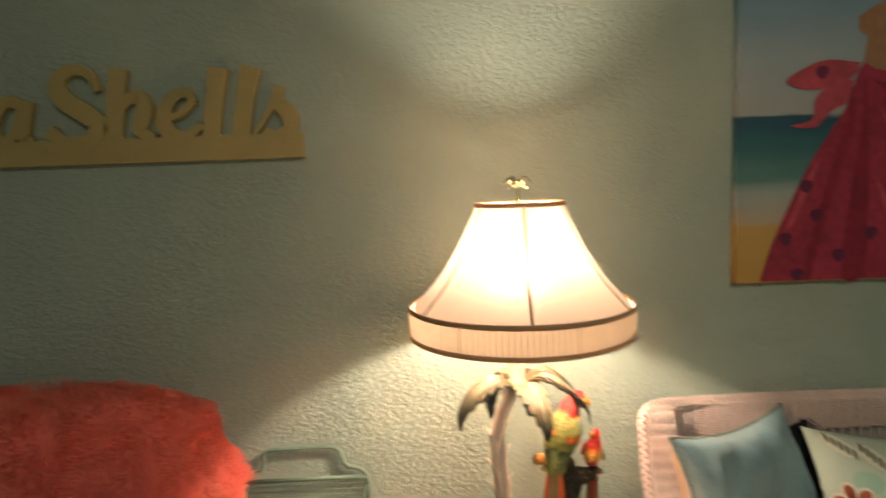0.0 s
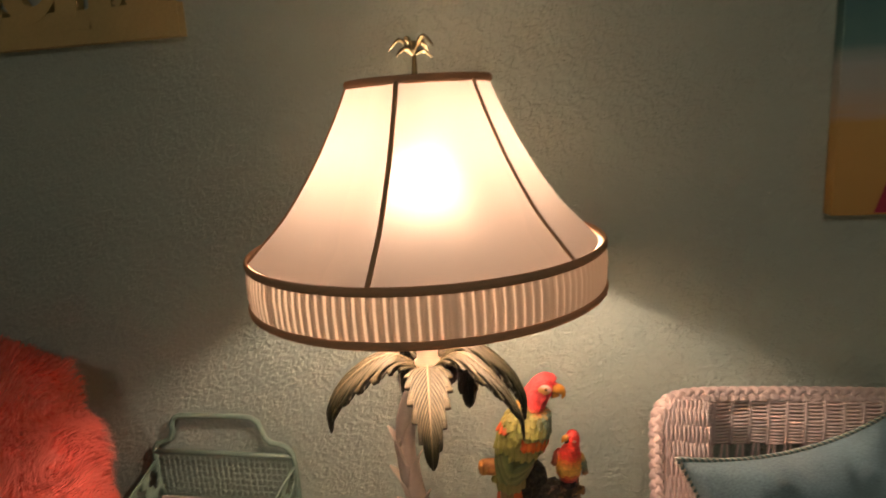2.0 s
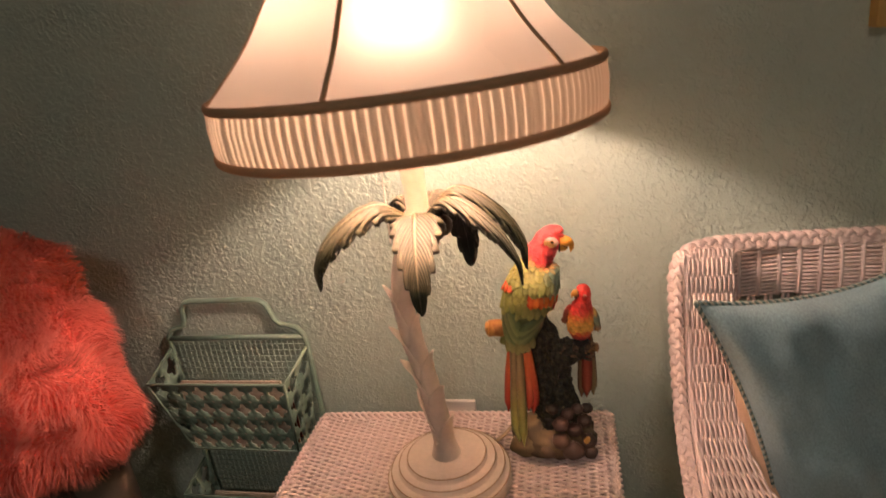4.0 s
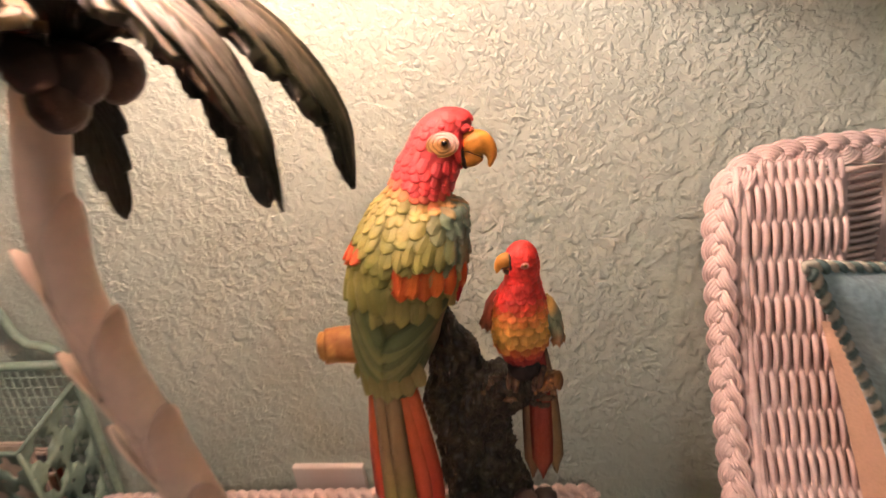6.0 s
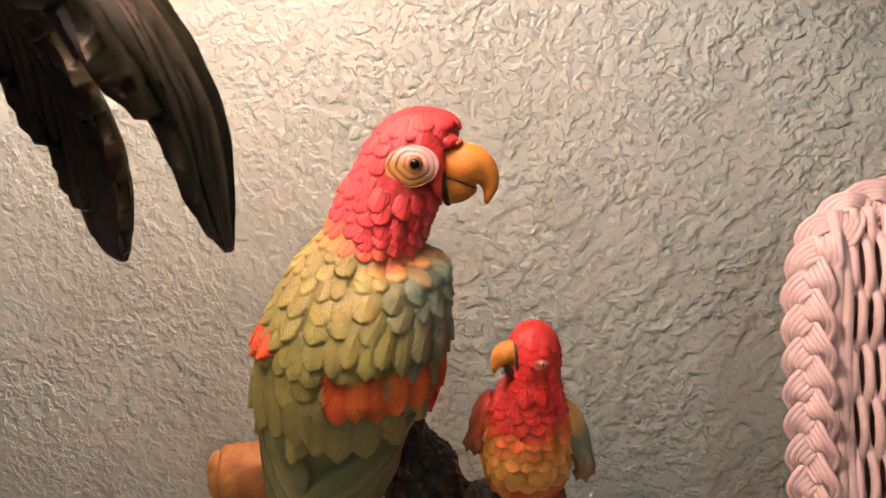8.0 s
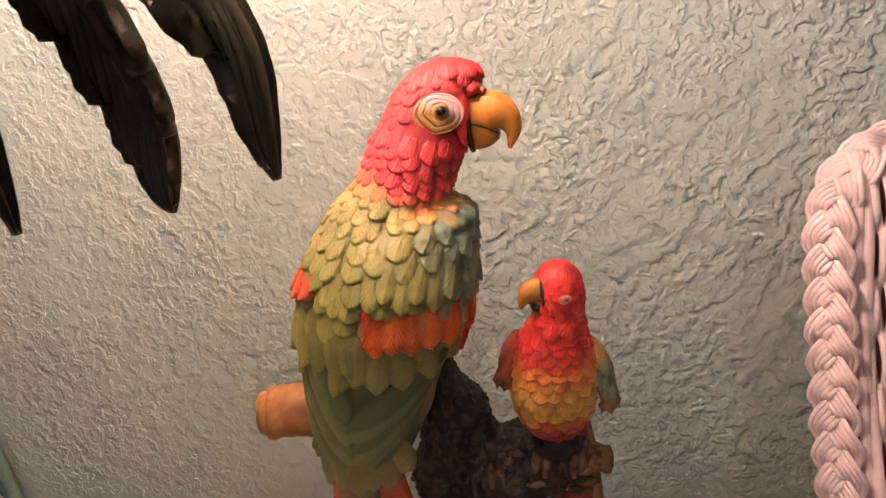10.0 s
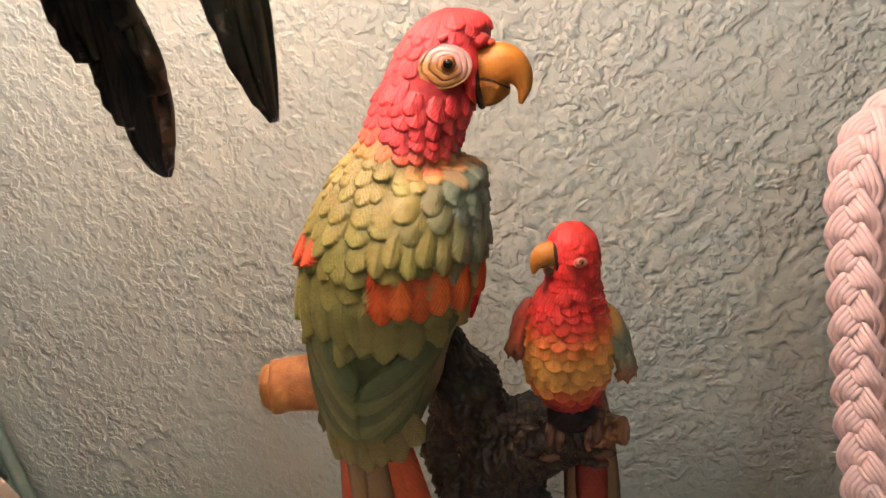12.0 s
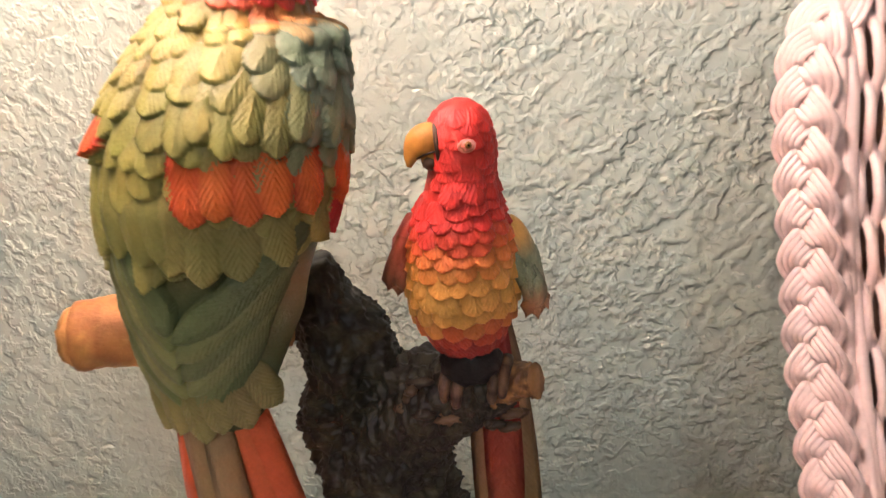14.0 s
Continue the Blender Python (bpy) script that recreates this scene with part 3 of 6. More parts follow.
        f += [(i * m, o + i * m, o + (i + 1) * m, (i + 1) * m), (i * m + nv, (i + 1) * m + nv, o + (i + 1) * m + nv, o + i * m + nv)]
    f += [tuple(nu * m + j for j in range(m)) + tuple(o + nu * m + j for j in reversed(range(m)))]
    b = Build()
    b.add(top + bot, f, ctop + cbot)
    return b


LEAVES = [((0.026, 1.145, 0.915), 0.026, 0.020, 1, 0.5), ((0.163, 1.066, 0.922), 0.0275, 0.016, 2, 0.0), ((0.250, 1.134, 0.920), 0.021, 0.024, 3, 0.3),
          ((0.2475, 1.204, 0.908), 0.0225, 0.028, 4, -0.2), ((0.170, 1.276, 0.885), 0.025, 0.018, 5, 0.1), ((0.092, 1.262, 0.890), 0.021, 0.018, 6, 0.0)]
# lit sets where cream fades out; side and back leaves carry painted shade
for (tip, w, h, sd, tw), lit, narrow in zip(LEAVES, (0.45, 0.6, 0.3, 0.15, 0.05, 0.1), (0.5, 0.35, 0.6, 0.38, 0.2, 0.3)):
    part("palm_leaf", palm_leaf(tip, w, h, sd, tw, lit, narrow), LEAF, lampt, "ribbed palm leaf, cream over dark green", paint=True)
for c in ((AX + 0.004, AY - 0.022, 0.973), (AX + 0.013, AY - 0.013, 0.968), (AX + 0.005, AY - 0.018, 0.959), (AX + 0.016, AY + 0.004, 0.966), (AX - 0.024, AY + 0.010, 0.958)):
    b = Build()
    b.blob(c, (0.0115, 0.0115, 0.0125), 14, rough=0.06)
    part("coconut", b, COCONUT, lampt, "dark brown coconut")
# cord over the table top
b = Build()
b.tube(curve_points([(BX + 0.045, BY + 0.072, TOP + 0.006), (0.172, 1.335, TOP + 0.004), (0.190, 1.375, TOP + 0.005), (0.200, 1.408, TOP + 0.002), (0.19, 1.432, 0.54)], 20), 0.0035, 7, flat=0.6)
part("cord", b, CORD, lampt, "flat tan lamp cord")
b = Build()
b.box((0.073, WALL_Y - 0.004, 0.515), (0.075, 0.008, 0.115), bevel=0.002)
single("wall_outlet", b, WHITE_PLASTIC, "white wall outlet plate just above the table", "outlet", soft=False, kind="structure")


# ---- parrot figurine: one hand-painted resin piece ----
fig = Build()
frnd = random.Random(11)
RELIEF = 2.1          # depth of the moulding


class Body:
    """A loft of ellipses with moulded feathers: rows of (z, x, y, half width, half depth), top first."""

    def __init__(self, rows, nu, front, rear):
        self.z0, self.z1 = rows[0][0], rows[-1][0]
        self.keys = [((self.z0 - r[0]) / (self.z0 - self.z1), r[1:]) for r in rows]
        self.th = np.concatenate([np.linspace(-math.pi - 0.4, 0.4, front), np.linspace(0.4, math.pi - 0.4, rear + 2)[1:-1]])
        us = np.linspace(0, 1, nu)
        ring = np.array([spline(self.keys, u) for u in us])
        ring[:, 2:] = np.maximum(ring[:, 2:], 0.0003)
        z = self.z0 + (self.z1 - self.z0) * us
        self.p = np.stack([ring[:, :1] + ring[:, 2:3] * np.cos(self.th), ring[:, 1:2] + ring[:, 3:4] * np.sin(self.th), np.repeat(z[:, None], len(self.th), 1)], 2)
        du, dv = np.gradient(self.p, axis=0), np.roll(self.p, -1, 1) - np.roll(self.p, 1, 1)
        n = np.cross(du, dv)
        n /= np.linalg.norm(n, axis=2)[:, :, None] + 1e-12
        self.n = np.where(((self.p - np.append(ring[:, :2], z[:, None], 1)[:, None]) * n).sum(2)[:, :, None] < 0, -n, n)
        self.h = np.zeros(self.p.shape[:2])
        self.c = np.ones((*self.p.shape[:2], 4))
        self.c[:, :, 3] = 0
        self.nu = nu

    def at(self, z, th):
        x, y, a, d = spline(self.keys, clamp((self.z0 - z) / (self.z0 - self.z1)))
        return np.array((x + a * math.cos(th), y + d * math.sin(th), z))

    def turn(self, x, z):
        """The angle at which the near side of the body has this x."""
        cx, y, a, d = spline(self.keys, clamp((self.z0 - z) / (self.z0 - self.z1)))
        return -math.acos(clamp((x - cx) / max(a, 1e-4), -0.995, 0.995))

    def on(self, x, z):
        return self.at(z, self.turn(x, z))

    def skin(self, paint):
        for i in range(0, self.nu, 3):
            for j in range(0, len(self.th), 4):
                self.c[i:i + 3, j:j + 4, :3] = paint(self.p[i, j, 2], self.th[j])

    def feather(self, a, b, half, lift, dome, colour, rim=None, barb=0.00007, ragged=0.0, pointed=0.66, floor=0.12):
        """Raises one feather from its root a to its tip b in the moulded surface."""
        d = b - a
        ln = np.linalg.norm(d)
        d = d / ln
        mid = (a + b) / 2
        rows = np.nonzero((self.p[:, 0, 2] > min(a[2], b[2]) - half) & (self.p[:, 0, 2] < max(a[2], b[2]) + half))[0]
        if len(rows) < 2:
            return
        r0, r1 = rows[0], rows[-1] + 1
        q, nn = self.p[r0:r1], self.n[r0:r1]
        k = np.argmin(((q - mid) ** 2).sum(2))
        n = nn.reshape(-1, 3)[k]
        w = np.cross(n, d)
        w /= np.linalg.norm(w)
        rel = q - a
        t, s = rel @ d / ln, rel @ w / half
        near = (np.abs((q - mid) @ n) < 0.4 * ln + half) & (nn @ n > 0.15)
        edge = np.where(t < 0.25, 0.7 + 1.2 * t, np.where(t < pointed, 1.0, np.sqrt(np.clip(1 - ((t - pointed) / (1 - pointed)) ** 2, 0, 1))))
        ph = 0.4 * t * ln - np.abs(s) * half * 0.9
        if ragged:
            edge = edge * (1 - ragged * (0.5 + 0.5 * np.sin(ph * 2 * math.pi / 0.0013 + a[0] * 9000)) * np.clip(t * 2 - 0.6, 0, 1))
        e = np.abs(s) / np.maximum(edge, 1e-3)
        m = near & (t > 0) & (t < 1) & (e < 1)
        h = RELIEF * lift * (floor + (1 - floor) * np.clip(t, 0, 1) ** 1.25) * (1 - 0.22 * e ** 4) + dome * (1 - e * e) * np.sin(math.pi * np.clip(t * 0.72 + 0.12, 0, 1))
        h = h + barb * np.sin(ph * 2 * math.pi / 0.00095) * np.clip(t * 3, 0, 1) + 0.00016 * np.exp(-(s / 0.10) ** 2)
        m &= h > self.h[r0:r1]
        tone = np.array(colour)[None, None] * np.ones((*t.shape, 1))
        if rim is not None:
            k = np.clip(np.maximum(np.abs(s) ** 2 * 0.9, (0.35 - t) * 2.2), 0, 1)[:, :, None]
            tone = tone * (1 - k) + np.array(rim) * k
        # Root and edge darkening: crevice shade and a dark wash put into the colour
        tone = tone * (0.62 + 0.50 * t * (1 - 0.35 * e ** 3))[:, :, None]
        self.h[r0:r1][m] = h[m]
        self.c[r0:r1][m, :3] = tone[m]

    def cast(self):
        """Adds the moulded surface to the figurine."""
        v = self.p + self.n * self.h[:, :, None]
        m = len(self.th)
        i, j = np.meshgrid(np.arange(self.nu - 1), np.arange(m), indexing="ij")
        k = (j + 1) % m
        f = np.stack([i * m + j, (i + 1) * m + j, (i + 1) * m + k, i * m + k], 2).reshape(-1, 4)
        o = len(fig.v)
        fig.v += list(map(tuple, v.reshape(-1, 3).tolist()))
        fig.f += list(map(tuple, (f + o).tolist()))
        fig.m += [0] * len(f)
        fig.c += list(map(tuple, self.c.reshape(-1, 4).tolist()))


RED, ROSE, ORANGE, YELLOW = (0.68, 0.030, 0.028), (0.70, 0.060, 0.062), (0.78, 0.16, 0.025), (0.74, 0.40, 0.075)
LIME, OLIVE, GREEN, TEALB = (0.255, 0.260, 0.064), (0.25, 0.265, 0.078), (0.130, 0.190, 0.070), (0.12, 0.21, 0.17)


def jitter(c, k=0.14):
    s = 1 + k * (frnd.random() * 2 - 1)
    return tuple(clamp(x * s * (1 + 0.06 * (frnd.random() - 0.5)), 0, 1) for x in c)


# the larger bird, seen from behind, head turned to its right
BIG = Body([(0.9235, 0.2695, 1.306, 0.0004, 0.0005), (0.9222, 0.2698, 1.306, 0.0069, 0.0060), (0.9185, 0.2698, 1.306, 0.0124, 0.0108), (0.913, 0.2672, 1.306, 0.0160, 0.0138), (0.907, 0.2636, 1.306, 0.0166, 0.0158),
            (0.901, 0.2600, 1.306, 0.0172, 0.0172), (0.895, 0.2571, 1.305, 0.0180, 0.0180), (0.889, 0.2540, 1.304, 0.0181, 0.0186), (0.883, 0.2503, 1.303, 0.0186, 0.0196), (0.877, 0.2458, 1.301, 0.0206, 0.0212),
            (0.8728, 0.2434, 1.300, 0.0232, 0.0232), (0.8703, 0.2452, 1.299, 0.0266, 0.0256), (0.8675, 0.2455, 1.298, 0.0290, 0.0270), (0.865, 0.2444, 1.297, 0.0294, 0.0278), (0.859, 0.2426, 1.295, 0.0314, 0.0294), (0.853, 0.2409, 1.294, 0.0324, 0.0308),
            (0.847, 0.2393, 1.293, 0.0331, 0.0314), (0.841, 0.2376, 1.293, 0.0333, 0.0314), (0.835, 0.2361, 1.292, 0.0331, 0.0306), (0.829, 0.2342, 1.292, 0.0323, 0.0294), (0.823, 0.2322, 1.292, 0.0310, 0.0282),
            (0.817, 0.2299, 1.291, 0.0294, 0.0268), (0.811, 0.2284, 1.291, 0.0284, 0.0254), (0.805, 0.2267, 1.290, 0.0272, 0.0240), (0.799, 0.2253, 1.290, 0.0261, 0.0226), (0.793, 0.2243, 1.289, 0.0252, 0.0210),
            (0.787, 0.2226, 1.288, 0.0234, 0.0190), (0.781, 0.2211, 1.287, 0.0214, 0.0168), (0.775, 0.2197, 1.286, 0.0192, 0.0144), (0.769, 0.2188, 1.285, 0.0168, 0.0118), (0.763, 0.2182, 1.284, 0.0144, 0.0090), (0.758, 0.2179, 1.284, 0.0116, 0.0065)], 480, 400, 50)


def neckline(x):
    return 0.889 - 0.012 * smooth(0.236, 0.262, x)


def big_paint(z, th, wobble=0.0):
    x = BIG.at(z, th)[0]
    c = mix(GREEN, OLIVE, smooth(0.806, 0.822, z))
    c = mix(c, LIME, smooth(0.816, 0.840, z))
    c = mix(c, (0.31, 0.28, 0.075), 0.7 * smooth(0.856, 0.876, z))
    c = mix(c, TEALB, 0.85 * smooth(0.256, 0.272, x) * smooth(0.832, 0.850, z) * (1 - smooth(0.868, 0.880, z)))
    c = mix(c, (0.48, 0.36, 0.20), 0.85 * smooth(0.243, 0.252, x) * (1 - smooth(0.808, 0.818, z)))
    d = z - neckline(x) + wobble
    c = mix(c, (0.66, 0.22, 0.06), 0.65 * smooth(-0.009, 0.0, d))
    return mix(c, ROSE, smooth(-0.003, 0.003, d))


# Ground between the feathers coloured darker, standing for crevice shade
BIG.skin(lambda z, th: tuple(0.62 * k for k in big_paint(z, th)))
z, row = 0.9215, 0
while z > 0.822:
    if z > 0.905:
        step, ln, hw, lift, dome = 0.0036, 0.0058, 0.0032, 0.0004, 0.00025
    elif z > 0.874:
        step, ln, hw, lift, dome = 0.0040, 0.0070, 0.0034, 0.0009, 0.0005
    elif z > 0.852:
        step, ln, hw, lift, dome = 0.0056, 0.0096, 0.0046, 0.0012, 0.0008
    else:
        step, ln, hw, lift, dome = 0.0068, 0.0128, 0.0050, 0.0011, 0.0009
    x, y, a, d = spline(BIG.keys, (BIG.z0 - z) / (BIG.z0 - BIG.z1))
    n = max(6, int(round(math.pi * (a + d) / (hw * 1.62))))
    for k in range(n):
        th = 2 * math.pi * (k + 0.5 * (row % 2)) / n + 0.10 * (frnd.random() - 0.5) - math.pi
        p = BIG.at(z, th)
        if 0.5 < th < 2.7 and z < 0.90:
            continue
        if z > 0.886 and (math.hypot((p[0] - 0.2685) / 0.0110, (p[2] - 0.9045) / 0.0088) < 1.0 and p[1] < 1.306 or p[0] > 0.2790):
            continue
        zz = z + 0.5 * step * (frnd.random() - 0.5)
        size = 0.85 + 0.3 * frnd.random()
        lean = 0.0
        if z < 0.872:
            lean = -0.55 * smooth(0.240, 0.262, p[0]) + 0.12 * (1 - smooth(0.205, 0.225, p[0])) + 0.2 * (frnd.random() - 0.5)
        tip_th = th + ln * size * math.sin(lean) / math.hypot(a * math.sin(th), d * math.cos(th) + 0.002)
        col = jitter(big_paint(zz - ln * 0.5, th, 0.003 * (frnd.random() - 0.5)))
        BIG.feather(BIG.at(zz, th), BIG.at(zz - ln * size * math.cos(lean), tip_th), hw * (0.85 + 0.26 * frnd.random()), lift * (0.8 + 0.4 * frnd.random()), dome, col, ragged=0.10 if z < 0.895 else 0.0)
    z -= step
    row += 1


def lay(x0, z0, x1, z1, half, lift, dome, colour, **kw):
    BIG.feather(BIG.on(x0, z0), BIG.on(x1, z1), half, lift, dome, colour, **kw)


# long scapulars of the wing over the orange bar
for k in range(8):
    x = 0.242 + 0.0046 * k
    lay(x + 0.004, 0.863 - 0.0005 * k, x - 0.0010, 0.8475 - 0.0008 * k + 0.003 * (k % 2), 0.0044, 0.0018, 0.0011, jitter(mix(LIME, mix(LIME, TEALB, 0.8), smooth(3, 7, k)), 0.12), ragged=0.16)
# orange wing bar and the patch on the other wing
for k in range(7):
    x = 0.2405 + 0.0054 * k
    lay(x + 0.0035, 0.8525 - 0.0012 * k, x - 0.0008, 0.8320 - 0.0010 * k + 0.0018 * (k % 2), 0.0056, 0.0017 + 0.0002 * (k % 2), 0.0011, jitter(mix((0.66, 0.10, 0.022), (0.74, 0.19, 0.03), frnd.random()), 0.1), rim=(0.42, 0.012, 0.014), barb=0.00017, ragged=0.16)
lay(0.2715, 0.8420, 0.2640, 0.8190, 0.0042, 0.0022, 0.0010, (0.52, 0.03, 0.028), barb=0.00020, ragged=0.2)
for k in range(4):
    x = 0.2020 + 0.0048 * k
    lay(x + 0.0015, 0.8615 - 0.001 * k, x, 0.8450 + 0.0012 * k, 0.0046, 0.0022, 0.0009, jitter((0.66, 0.12, 0.028), 0.1), rim=(0.44, 0.015, 0.015), barb=0.00016, ragged=0.16)
# broad olive coverts below the bar
for x0, z0, x1, z1, hw in ((0.2360, 0.8410, 0.2300, 0.8190, 0.0052), (0.2430, 0.8390, 0.2360, 0.8155, 0.0056), (0.2505, 0.8380, 0.2440, 0.8150, 0.0056), (0.2570, 0.8365, 0.2525, 0.8150, 0.0052), (0.2625, 0.8340, 0.2590, 0.8165, 0.0044)):
    lay(x0, z0, x1, z1, hw, 0.0017, 0.0014, jitter(mix((0.33, 0.32, 0.09), OLIVE, frnd.random() * 0.9), 0.10), barb=0.00010, ragged=0.06)
for x0, z0, x1, z1, hw in ((0.2045, 0.8460, 0.2040, 0.8250, 0.0048), (0.2110, 0.8470, 0.2105, 0.8230, 0.0050), (0.2180, 0.8460, 0.2180, 0.8240, 0.0050), (0.2250, 0.8450, 0.2245, 0.8220, 0.0050), (0.2310, 0.8430, 0.2290, 0.8235, 0.0046), (0.1990, 0.8400, 0.1995, 0.8200, 0.0046), (0.2210, 0.8340, 0.2215, 0.8150, 0.0044)):
    lay(x0, z0, x1, z1, hw, 0.0018, 0.0012, jitter(mix(LIME, OLIVE, frnd.random() * 0.8), 0.12), ragged=0.06)
# long primaries of both wings, closing in a V above the tail
for k in range(6):
    lay(0.2600 - 0.0032 * k, 0.8240 - 0.0048 * k, 0.2225 - 0.0010 * k, 0.7990 - 0.0064 * k, 0.0050, 0.0017 - 0.00018 * k, 0.0012, jitter(mix((0.115, 0.170, 0.062), (0.22, 0.265, 0.098), (k * 0.61) % 1.0), 0.08), barb=0.00006, pointed=0.7, floor=0.6)
for k in range(7):
    lay(0.2185 - 0.0032 * k, 0.8300 - 0.0030 * k, 0.2222 - 0.0010 * k, 0.8020 - 0.0058 * k, 0.0044, 0.0019 - 0.00018 * k, 0.0011, jitter(mix((0.115, 0.170, 0.062), (0.24, 0.28, 0.098), (k * 0.45) % 1.0), 0.08), barb=0.00006, pointed=0.7, floor=0.6)
# soft coverts over the root of the tail
for k in range(6):
    x = 0.2055 + 0.0058 * k
    lay(x + 0.001, 0.7880 - 0.001 * abs(k - 2), x, 0.7615 + 0.0012 * abs(k - 2) + 0.002 * (k % 2), 0.0050, 0.0019, 0.0013, jitter(mix(OLIVE, (0.33, 0.29, 0.11), 0.2 + 0.14 * k), 0.08), barb=0.00012)
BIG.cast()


def strip(pts, wid, thick, colour, face=(0, -1, 0), ridge=0.0):
    """A long tail feather: a bent, tapered blade with a raised quill."""
    pts = np.array(curve_points(pts, 16))
    tan = np.gradient(pts, axis=0)
    tan /= np.linalg.norm(tan, axis=1)[:, None]
    n0 = np.array(face, float)
    v, c, f = [], [], []
    for i in range(16):
        t = i / 15
        side = np.cross(tan[i], n0)
        side /= np.linalg.norm(side)
        up = np.cross(side, tan[i])
        w = wid * (0.75 + 0.25 * math.sin(math.pi * t * 0.8)) * (1 - 0.85 * smooth(0.86, 1.0, t))
        for s in (-1, -0.5, 0, 0.5, 1, 0.5, 0, -0.5):
            front = len(v) % 8 < 5
            h = thick * (1 - s * s) * (1 if front else -1) + (ridge * (s == 0) if front else 0)
            v.append(pts[i] + side * s * w + up * h)
            q = colour(t, s) if callable(colour) else colour
            c.append((*(k * (1.06 - 0.16 * abs(s)) for k in q[:3]), (t * 16 - abs(s) * 2.5) / 10))
    for i in range(15):
        for a in range(8):
            f.append((i * 8 + a, i * 8 + (a + 1) % 8, (i + 1) * 8 + (a + 1) % 8, (i + 1) * 8 + a))
    f += [tuple(range(8))[::-1], tuple(120 + a for a in range(8))]
    fig.add(v, f, c)


TAILG = lambda t, s: mix((0.30, 0.215, 0.10), (0.36, 0.36, 0.09), smooth(0.3, 0.8, t))
TAILR = lambda t, s: mix((0.66, 0.13, 0.04), (0.56, 0.05, 0.028), smooth(0.2, 0.9, t))
strip([(0.226, 1.282, 0.775), (0.230, 1.281, 0.73), (0.231, 1.284, 0.69), (0.228, 1.287, 0.662)], 0.0074, 0.0022, TAILR, (0.25, -1, 0), 0.0006)
strip([(0.222, 1.281, 0.775), (0.2255, 1.279, 0.73), (0.2250, 1.281, 0.69), (0.222, 1.284, 0.668)], 0.0068, 0.0020, lambda t, s: mix((0.70, 0.18, 0.05), (0.62, 0.07, 0.04), t), (0.1, -1, 0), 0.0006)
strip([(0.209, 1.282, 0.775), (0.202, 1.281, 0.73), (0.197, 1.284, 0.69), (0.194, 1.287, 0.664)], 0.0064, 0.0020, TAILR, (-0.25, -1, 0), 0.0006)
strip([(0.211, 1.280, 0.775), (0.2095, 1.277, 0.73), (0.2055, 1.279, 0.68), (0.203, 1.283, 0.640), (0.205, 1.287, 0.614)], 0.0070, 0.0024, TAILG, (-0.1, -1, 0), 0.0008)
strip([(0.218, 1.279, 0.775), (0.2170, 1.275, 0.73), (0.2145, 1.277, 0.68), (0.212, 1.281, 0.640), (0.211, 1.286, 0.608)], 0.0066, 0.0024, TAILG, (0.1, -1, 0), 0.0008)
# small tuft behind the wing tip
for k in range(3):
    strip([(0.204 + 0.002 * k, 1.292, 0.790), (0.198 + 0.0015 * k, 1.290, 0.778), (0.1935 + 0.003 * k, 1.290, 0.7665 - 0.0015 * k)], 0.0036, 0.0016, jitter(OLIVE))


def eye(c, size, face, rings=4, pale=(0.80, 0.60, 0.52), warm=(0.62, 0.36, 0.06), pupil=0.24, high=0.86):
    """Wrinkled bare skin round a glossy bead."""
    n0 = Vector(face).normalized()
    right = n0.cross(Vector((0, 0, 1))).normalized() * -1
    up = n0.cross(right)
    up = -up if up.z < 0 else up
    v, f, col = [], [], []
    nr, na = rings * 10, 56
    off = right * size * 0.16 + up * size * 0.10
    for i in range(nr + 1):
        r = i / nr
        for a in range(na):
            t = 2 * math.pi * a / na
            wob = r * rings + 0.16 * math.sin(2 * t + 1.0) + 0.10 * math.sin(5 * t + 2 * r)
            q = wob - math.floor(wob) - 0.5
            groove = math.exp(-(q / 0.13) ** 2) * smooth(0.25, 0.4, r) * (1 - smooth(0.93, 1, r))
            h = size * (0.20 * (1 - r * r) - 0.05 * groove)
            v.append(Vector(c) + off * (1 - r) + right * size * r * math.cos(t) * 1.1 + up * size * r * math.sin(t) * high + n0 * h)
            low = clamp(0.55 - 0.8 * math.sin(t) - 0.6 * math.cos(t))
            col.append(mix(mix(pale, warm, low * 0.9), (0.20, 0.10, 0.03), 0.8 * groove * (0.15 + 0.85 * low)))
    for i in range(nr):
        for a in range(na):
            d = (a + 1) % na
            f.append((i * na + a, (i + 1) * na + a, (i + 1) * na + d, i * na + d))
    fig.add(v, f, col)
    o = Vector(c) + n0 * size * 0.12 + off
    fig.blob(o, size * pupil * 1.35, 18, (0.34, 0.15, 0.03))
    fig.blob(o + n0 * size * 0.12, size * pupil, 18, (0.008, 0.006, 0.006), slot=1)


eye((0.2686, 1.2905, 0.9060), 0.0080, (0.10, -1, 0.10), pale=(0.76, 0.53, 0.48), warm=(0.50, 0.27, 0.04), pupil=0.24)


